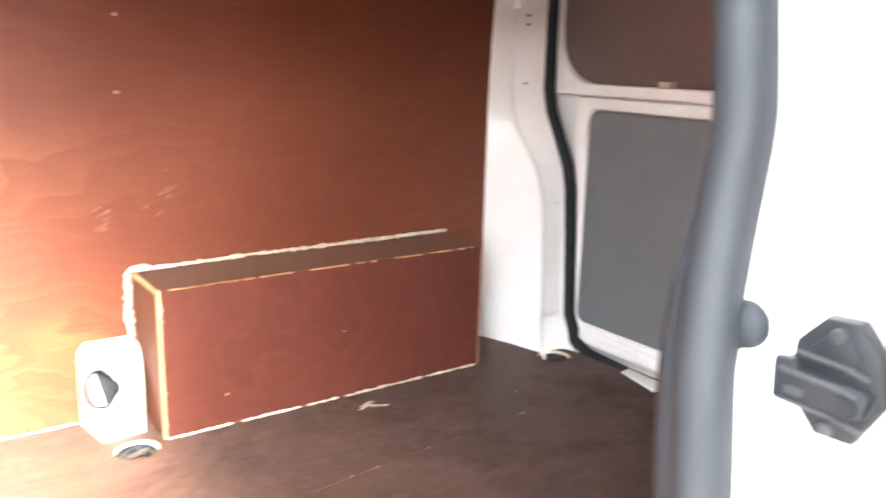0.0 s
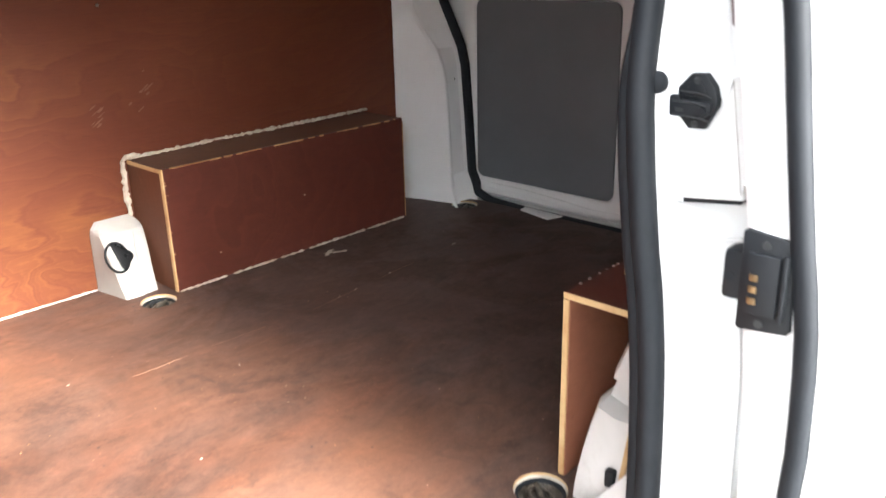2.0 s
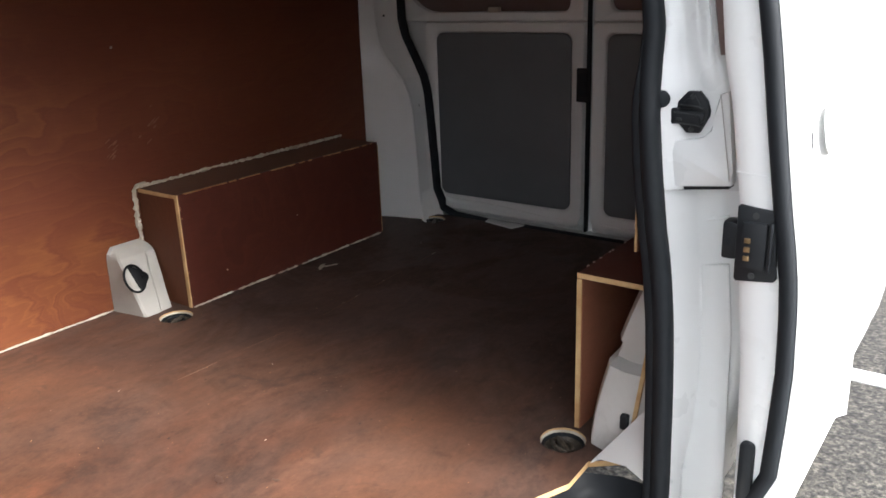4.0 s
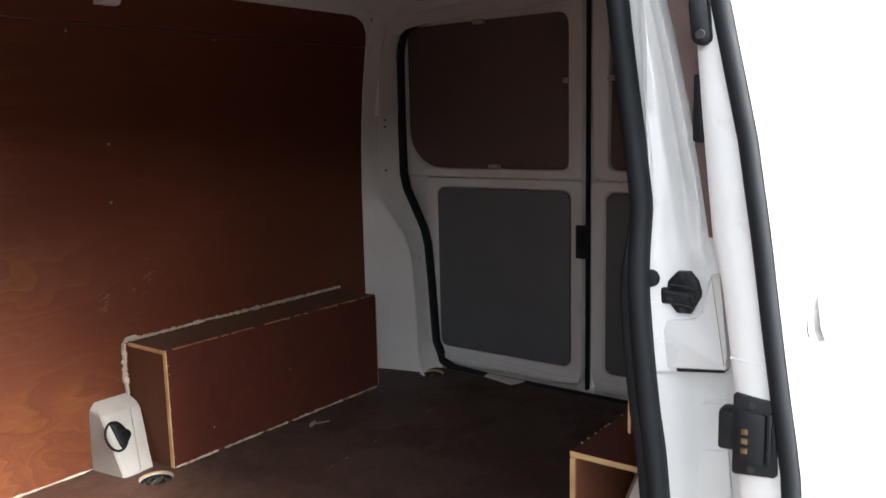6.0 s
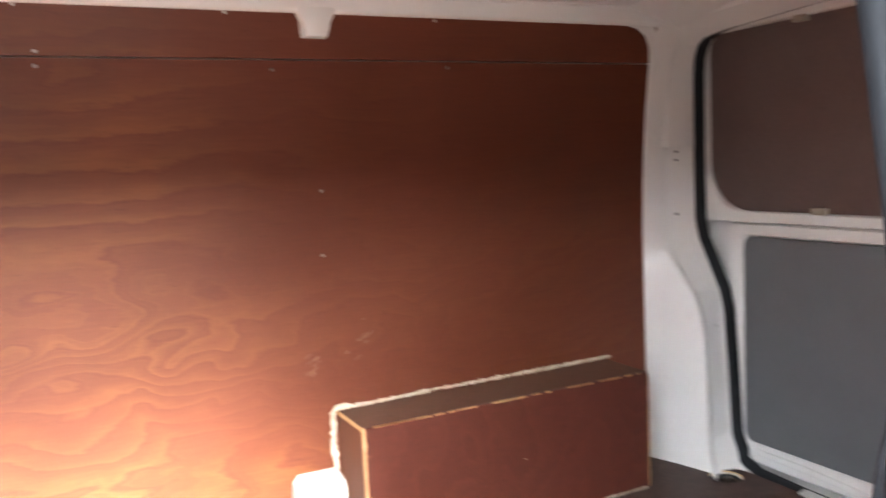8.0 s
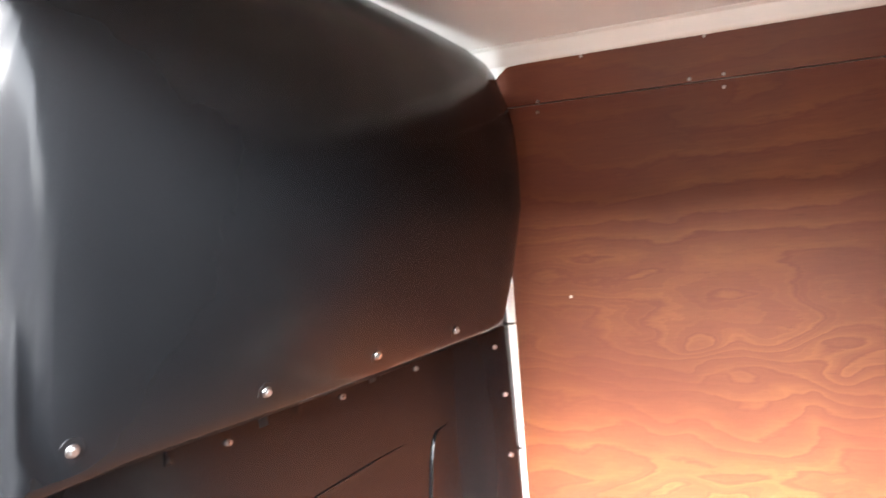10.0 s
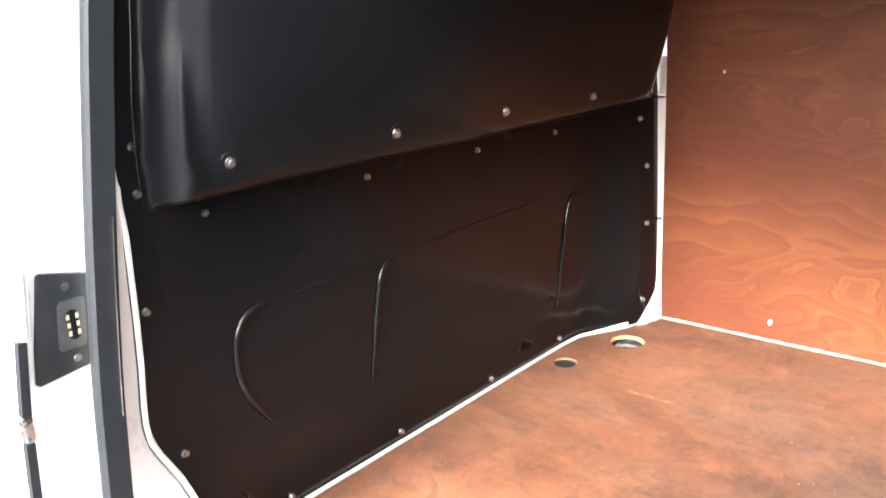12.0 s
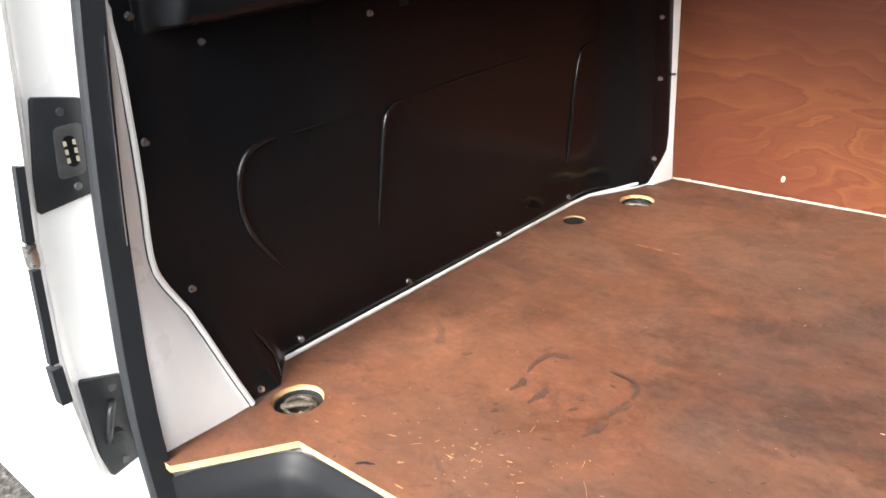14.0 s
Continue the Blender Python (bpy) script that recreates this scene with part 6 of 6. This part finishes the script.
    part("strip", sweep(bm_new(), strip, circle(0.0046, 8, 1.0, 0.9), (0, 0, 1)), WHITE_IN, s)
    # white post in the far corner
    p = thing("corner_post", (0.06, 1.62, 0), "white painted steel corner post between bulkhead and plywood wall", "post", kind="structure")
    rows = []
    for z in (0.0, 0.02, 0.06, 0.12, 0.3, 0.5, 0.62, 0.635):
        f = max(0.0, 1 - z / 0.14)
        rows.append([(0.05 - 0.02 * f, 1.645 - 0.095 * f, z), (0.076, 1.646 - 0.064 * f, z), (0.086 + 0.006 * f, 1.651 - 0.014 * f, z), (0.0925 + 0.003 * f, 1.658, z)])
    part("lower_post", loft(bm_new(), rows), WHITE_IN, p)
    rows = [[(0.05, 1.645, z), (0.076, 1.646, z), (0.085, 1.65, z), (0.092, 1.657, z)] for z in (0.645, 0.7, 0.745)]
    part("upper_post", loft(bm_new(), rows), WHITE_IN, p)
    for z in (0.30, 0.638):
        part("tape_mark", box(bm_new(), 0.06, 0.0905, 1.645, 1.657, z - 0.003, z + 0.003), RUSTY, p, smooth=False)


build_bulkhead()


# ---- floor marks ----
def build_marks():
    rnd = random.Random(12)

    def blob(name, cx, cy, rx, ry, mat, label, ang=0.0, n=14):
        pts = []
        for k in range(n):
            a = 2 * math.pi * k / n
            r = rnd.uniform(0.45, 1.15)
            u, v = rx * r * math.cos(a), ry * r * math.sin(a)
            pts.append((cx + u * math.cos(ang) - v * math.sin(ang), cy + u * math.sin(ang) + v * math.cos(ang)))
        bm = bm_new()
        f = bm.faces.new([bm.verts.new((x, y, 0.0008)) for x, y in pts])
        r2 = bmesh.ops.extrude_face_region(bm, geom=[f])
        bmesh.ops.translate(bm, verts=[g for g in r2["geom"] if isinstance(g, bmesh.types.BMVert)], vec=(0, 0, -0.0006))
        part(name, bm, mat, FLOOR, label, smooth=False)

    def streak(pts, w, mat, label):
        pts = smooth_path([(x, y, 0.0004) for x, y in pts], 6)
        n = len(pts)
        bm = bm_new()
        rows = []
        for i, q in enumerate(pts):
            d = (pts[min(i + 1, n - 1)] - pts[max(i - 1, 0)]).normalized()
            sd = Vector((-d.y, d.x, 0)) * w * (0.35 + 0.65 * math.sin(math.pi * (i + 0.5) / n)) * rnd.uniform(0.6, 1.2)
            rows.append([q - sd, q + sd, q + sd - Vector((0, 0, 0.0006)), q - sd - Vector((0, 0, 0.0006))])
        loft(bm, rows, True, True)
        part("scuff", bm, mat, FLOOR, label, smooth=False)

    arcs = ([(0.394, 0.667), (0.366, 0.655), (0.358, 0.614), (0.365, 0.578)], [(0.37, 0.56), (0.376, 0.54), (0.374, 0.515)], [(0.48, 0.666), (0.523, 0.662), (0.546, 0.644), (0.553, 0.612)], [(0.553, 0.604), (0.548, 0.575), (0.546, 0.55)], [(0.547, 0.535), (0.548, 0.503), (0.543, 0.478)], [(0.42, 0.56), (0.424, 0.53), (0.421, 0.50)])
    for line in arcs:
        streak(line, 0.0065, STAIN, "dark curved scuff rubbed into the plywood floor")
        streak([(x + 0.009, y - 0.004) for x, y in line[:2]], 0.003, STAIN, "dark curved scuff rubbed into the plywood floor")
    streak([(0.305, 0.215), (0.314, 0.225), (0.33, 0.232)], 0.003, RUBBER, "short dark scrape by the step edge")
    for k in range(70):
        x, y = rnd.gauss(0.46, 0.1), rnd.gauss(0.34, 0.065)
        if y > 0.215:
            a = rnd.uniform(0, 6.28)
            l = rnd.uniform(0.002, 0.013) * rnd.random()
            streak([(x, y), (x + l * 0.5 * math.cos(a) + 0.001, y + l * 0.5 * math.sin(a)), (x + l * math.cos(a), y + l * math.sin(a))], rnd.uniform(0.0003, 0.0009), SPLINTER, "tiny orange splinter mark in the plywood floor")
    for x, y, dx, dy in ((0.6, 0.39, 0.03, -0.04), (0.467, 0.458, 0.004, -0.022), (0.577, 0.43, 0.006, -0.02), (0.34, 0.3, 0.012, 0.012)):
        streak([(x, y), (x + dx * 0.5, y + dy * 0.5 + 0.003), (x + dx, y + dy)], 0.00045, SPLINTER, "thin pale scratch in the plywood floor")
    for k in range(26):
        x, y = rnd.gauss(0.55, 0.16), rnd.gauss(0.5, 0.12)
        if y > 0.24:
            blob("stain", x, y, rnd.uniform(0.003, 0.011), rnd.uniform(0.002, 0.006), STAIN, "small dark stain on the plywood floor", rnd.uniform(0, 3.1), 10)
    blob("stain", 0.755, 0.719, 0.022, 0.009, STAIN, "dark smear on the plywood floor", 0.9, 16)
    for line in ([(0.245, 1.183), (0.275, 1.184)], [(0.292, 1.1845), (0.312, 1.184)], [(0.332, 1.184), (0.352, 1.1845)]):
        streak([line[0], ((line[0][0] + line[1][0]) / 2, line[0][1]), line[1]], 0.0008, SPLINTER, "short pale scratch in the plywood floor")
    # long thin scratch across the floor
    for line in ([(0.966, 1.13), (1.03, 1.128), (1.1, 1.129)], [(1.16, 1.127), (1.25, 1.122), (1.3, 1.117)], [(1.44, 1.108), (1.56, 1.12), (1.62, 1.125)], [(1.70, 1.134), (1.78, 1.142), (1.84, 1.146)], [(1.93, 1.154), (2.0, 1.16), (2.04, 1.163)]):
        streak(line, 0.0006, SCRATCH, "long thin scratch across the plywood floor")
    blob("paint_splash", 1.735, 1.40, 0.032, 0.012, SEALANT, "dried pale paint splash on the plywood floor", 0.5, 18)
    blob("paint_splash", 1.76, 1.385, 0.03, 0.009, SEALANT, "dried pale paint splash on the plywood floor", -0.5, 18)
    for x, y, l, a in ((1.54, 1.122, 0.012, 0.3), (1.60, 1.125, 0.018, 0.05), (1.74, 1.14, 0.014, 0.1), (2.03, 1.163, 0.03, 0.05), (1.15, 1.0, 0.014, 1.0), (2.1, 1.27, 0.015, 0.4), (0.9, 0.75, 0.01, 0.0), (0.53, 0.33, 0.018, 0.8), (0.49, 0.36, 0.012, 0.2), (0.62, 0.3, 0.02, 0.5), (0.36, 0.26, 0.016, 0.9), (0.3, 0.3, 0.02, 0.3), (0.86, 1.2, 0.01, 0.6), (0.37, 0.512, 0.007, 0.0), (0.63, 1.162, 0.007, 0.5), (0.692, 1.016, 0.009, 1.2), (0.172, 0.252, 0.012, 0.2), (0.226, 0.31, 0.016, 0.4), (0.41, 0.315, 0.02, 0.1), (0.426, 0.352, 0.014, 0.0), (0.395, 0.218, 0.02, 0.0)):
        blob("chip", x, y, l * 0.4, 0.0012, SPLINTER if x < 0.7 else SEALANT, "small pale scrape in the plywood floor", a)


build_marks()


# ---- beyond the car park ----
def build_fence():
    f = thing("palisade_fence", (16.5, 2.0, -0.58), "pale grey steel palisade fence at the edge of the car park", "fence")
    for z in (-0.21, 1.26):
        part("rail", box(bm_new(), 16.52, 16.57, -6, 8, z, z + 0.055), RAIL_STEEL, f, smooth=False)
    for y in (-5.9, -3.15, -0.4, 2.35, 5.1, 7.9):
        part("post", box(bm_new(), 16.57, 16.65, y - 0.04, y + 0.04, -0.58, 1.4), FENCE_STEEL, f, smooth=False)
    for k in range(60):
        y = -3 + k * 0.15
        rows = [[(16.5, y - 0.036, z), (16.478, y - 0.012, z), (16.478, y + 0.012, z), (16.5, y + 0.036, z), (16.51, y, z)] for z in (-0.52, 1.42)]
        part("pale", loft(bm_new(), rows + [[(16.492, y, 1.53)] * 5], True), PALE_STEEL, f, smooth=False)
    bm = box(bm_new(), 16.0, 16.22, -8, 9, -0.58, -0.47, 0.02)
    solo("kerb", bm, KERB, (16.1, 0, -0.58), "pale concrete kerb along the fence", "kerb", kind="structure")


def build_parked_van():
    c = thing("parked_van", (20.5, 3.0, -0.58), "silver-white small van parked nose-on behind the fence", "van")
    mid = 3.0
    rows = []
    for x, w, z0, z1 in ((18.6, 0.7, -0.28, 0.1), (18.68, 0.82, -0.36, 0.26), (18.95, 0.88, -0.38, 0.42), (19.5, 0.9, -0.38, 0.52), (20.2, 0.91, -0.38, 0.55), (22.6, 0.91, -0.38, 0.55), (22.7, 0.86, -0.3, 0.5)):
        rows.append([(x, mid - w, z0), (x, mid - w, (z0 + z1) / 2), (x, mid - w * 0.93, z1), (x, mid + w * 0.93, z1), (x, mid + w, (z0 + z1) / 2), (x, mid + w, z0)])
    part("body", loft(bm_new(), rows, True, True), SILVER, c, angle=50)
    rows = []
    for x, w, z in ((19.45, 0.84, 0.5), (20.0, 0.78, 1.02), (20.35, 0.74, 1.3), (20.7, 0.73, 1.38), (22.5, 0.74, 1.38), (22.66, 0.78, 0.5)):
        rows.append([(x, mid - w - 0.05, 0.48), (x, mid - w, z), (x, mid + w, z), (x, mid + w + 0.05, 0.48)])
    part("cab", loft(bm_new(), rows, True, True), SILVER, c, angle=50)
    wind = loft(bm_new(), [[(19.51, mid - 0.74, 0.56), (19.51, mid + 0.74, 0.56)], [(19.985, mid - 0.70, 1.03), (19.985, mid + 0.70, 1.03)], [(20.3, mid - 0.66, 1.27), (20.3, mid + 0.66, 1.27)]])
    part("windscreen", wind, GLASS_DARK, c)
    part("bumper", box(bm_new(), 18.54, 18.7, mid - 0.8, mid + 0.8, -0.36, -0.08, 0.04), LINE_PAINT, c)
    part("grille", box(bm_new(), 18.58, 18.66, mid - 0.5, mid + 0.5, -0.06, 0.06, 0.02), PLASTIC, c)
    part("lower_grille", box(bm_new(), 18.52, 18.56, mid - 0.55, mid + 0.55, -0.28, -0.16, 0.01), PLASTIC, c)
    part("number_plate", box(bm_new(), 18.5, 18.53, mid - 0.26, mid + 0.26, -0.15, -0.05), LINE_PAINT, c, smooth=False)
    for sgn in (-1, 1):
        part("headlight", box(bm_new(), 18.62, 18.8, mid + sgn * 0.68 - 0.13, mid + sgn * 0.68 + 0.13, 0.06, 0.24, 0.04), GLASS_DARK, c)
        part("mirror", box(bm_new(), 19.75, 19.87, mid + sgn * 0.98 - 0.1, mid + sgn * 0.98 + 0.1, 0.6, 0.78, 0.03), PLASTIC, c)
    for x in (19.2, 22.0):
        for y in (mid - 0.82, mid + 0.82):
            w = part("wheel", cyl(bm_new(), (x, y - 0.1, -0.27), (0, 1, 0), 0.31, 0.2, 24, bev=0.03), RUBBER, c)
            part("rim", cyl(bm_new(), (x, y - 0.11, -0.27), (0, 1, 0), 0.2, 0.22, 20), SILVER, w)


def build_flag():
    f = thing("feather_flag", (24.0, 3.28, -0.58), "purple feather flag with a white flower shape on a slim pole", "flag")
    part("base", cyl(bm_new(), (24.0, 3.28, -0.58), (0, 0, 1), 0.25, 0.08, 20, 0.2), PLASTIC, f)
    pole = smooth_path([(24.0, 3.28, -0.5), (24.0, 3.28, 1.2), (24.0, 3.26, 1.8), (24.0, 3.18, 2.1), (24.0, 3.0, 2.16)], 6)
    part("pole", sweep(bm_new(), pole, circle(0.012, 8), (1, 0, 0)), FENCE_STEEL, f)
    out = [(3.27, 0.3), (3.27, 1.2), (3.25, 1.8), (3.17, 2.08), (3.0, 2.14), (2.88, 2.0), (2.82, 1.7), (2.86, 1.0), (3.0, 0.3)]
    cloth = part("cloth", plate(bm_new(), out, lambda a, b, d: (24.0 + 0.03 * math.sin(b * 4) + d, a, b), 0.006), PURPLE, f)
    bm = bm_new()
    for k in range(7):
        a = 2 * math.pi * k / 7
        cyl(bm, (23.95, 3.03 + 0.075 * math.cos(a), 1.82 + 0.075 * math.sin(a)), (1, 0, 0), 0.055, 0.012, 12)
    part("flower_shape", bm, LINE_PAINT, cloth, "white flower shape")


def build_far_building():
    b = thing("industrial_building", (32, 2, -0.58), "low brown industrial building with a cream eaves band", "building")
    part("wall", box(bm_new(), 30.5, 44, -20, 26, -0.58, 2.7), BRICK, b, smooth=False)
    part("eaves_band", box(bm_new(), 29.9, 44, -20.2, 26.2, 2.7, 3.3), CREAM, b, smooth=False)
    part("roof", box(bm_new(), 29.8, 44.2, -20.3, 26.3, 3.3, 3.36), FENCE_STEEL, b, smooth=False)
    for k in range(9):
        part("pier", box(bm_new(), 30.2, 30.6, -19 + k * 5.4, -18.2 + k * 5.4, -0.58, 2.7), KERB, b, smooth=False)
    for k in range(8):
        w = part("window", box(bm_new(), 30.44, 30.52, -17.4 + k * 5.4, -14.6 + k * 5.4, 0.4, 2.2), FENCE_STEEL, b, smooth=False)
        part("pane", box(bm_new(), 30.42, 30.45, -17.3 + k * 5.4, -14.7 + k * 5.4, 0.48, 2.12), GLASS_DARK, w, smooth=False)


def build_tree(x, y, top, seed):
    rnd = random.Random(seed)
    t = thing("tree", (x, y, -0.58), "leafy green tree standing behind the low building", "tree", "far trees")
    trunk = sweep(bm_new(), smooth_path([(x, y, -0.58), (x + 0.1, y + 0.08, 1.0), (x, y - 0.1, top * 0.55), (x + 0.1, y, top * 0.85)], 4), circle(0.17, 8), (1, 0, 0), scale=[1.2 - 0.95 * i / 12 for i in range(13)])
    part("trunk", trunk, BARK, t)
    for k in range(6):
        a = 2.2 * k
        e = Vector((x + math.cos(a) * 1.2, y + math.sin(a) * 1.3, top * rnd.uniform(0.62, 0.85)))
        part("limb", sweep(bm_new(), [(x, y, top * 0.42 + 0.1 * k), (x + math.cos(a) * 0.5, y + math.sin(a) * 0.5, top * 0.58), e], circle(0.06, 6), (0.3, 0.2, 1), scale=[1.0, 0.7, 0.3]), BARK, t)
    verts, faces = [], []
    for k in range(46):
        a, u = rnd.uniform(0, 6.28), rnd.uniform(-1, 1)
        r = rnd.uniform(0.5, 1.0)
        c = Vector((x + 1.9 * r * math.cos(a) * math.sqrt(1 - u * u), y + 2.1 * r * math.sin(a) * math.sqrt(1 - u * u), top - 1.7 + 1.5 * u * r))
        for q in range(26):
            p = c + Vector((rnd.gauss(0, 0.24), rnd.gauss(0, 0.24), rnd.gauss(0, 0.18)))
            n = Vector((rnd.gauss(0, 1), rnd.gauss(0, 1), rnd.gauss(0, 1))).normalized()
            e1 = n.orthogonal().normalized() * rnd.uniform(0.07, 0.13)
            e2 = n.cross(e1) * 0.6
            i = len(verts)
            verts += [p - e1, p + e2, p + e1, p - e2]
            faces.append((i, i + 1, i + 2, i + 3))
    me = bpy.data.meshes.new("crown")
    me.from_pydata([tuple(v - Vector((x, y, -0.58))) for v in verts], [], faces)
    me.materials.append(LEAF)
    crown = new("crown", me)
    crown.parent = t
    tagged(crown, "crown of many small green leaves", kind="stuff")


build_fence()
build_parked_van()
build_flag()
build_far_building()
build_tree(46.5, 6.8, 5.7, 3)
build_tree(47.5, 4.6, 5.9, 5)
build_tree(46.0, -1.0, 5.7, 8)


# added plain wall, unseen behind the camera; its height cuts off low sky light
bm = box(bm_new(), -30, 16, -12.3, -12.0, -0.58, 4.0)
solo("low_sky_blocker", bm, BRICK, (-7, -12, -0.58), "unseen dark brown wall added to block low sky light", "wall", kind="structure", smooth=False)
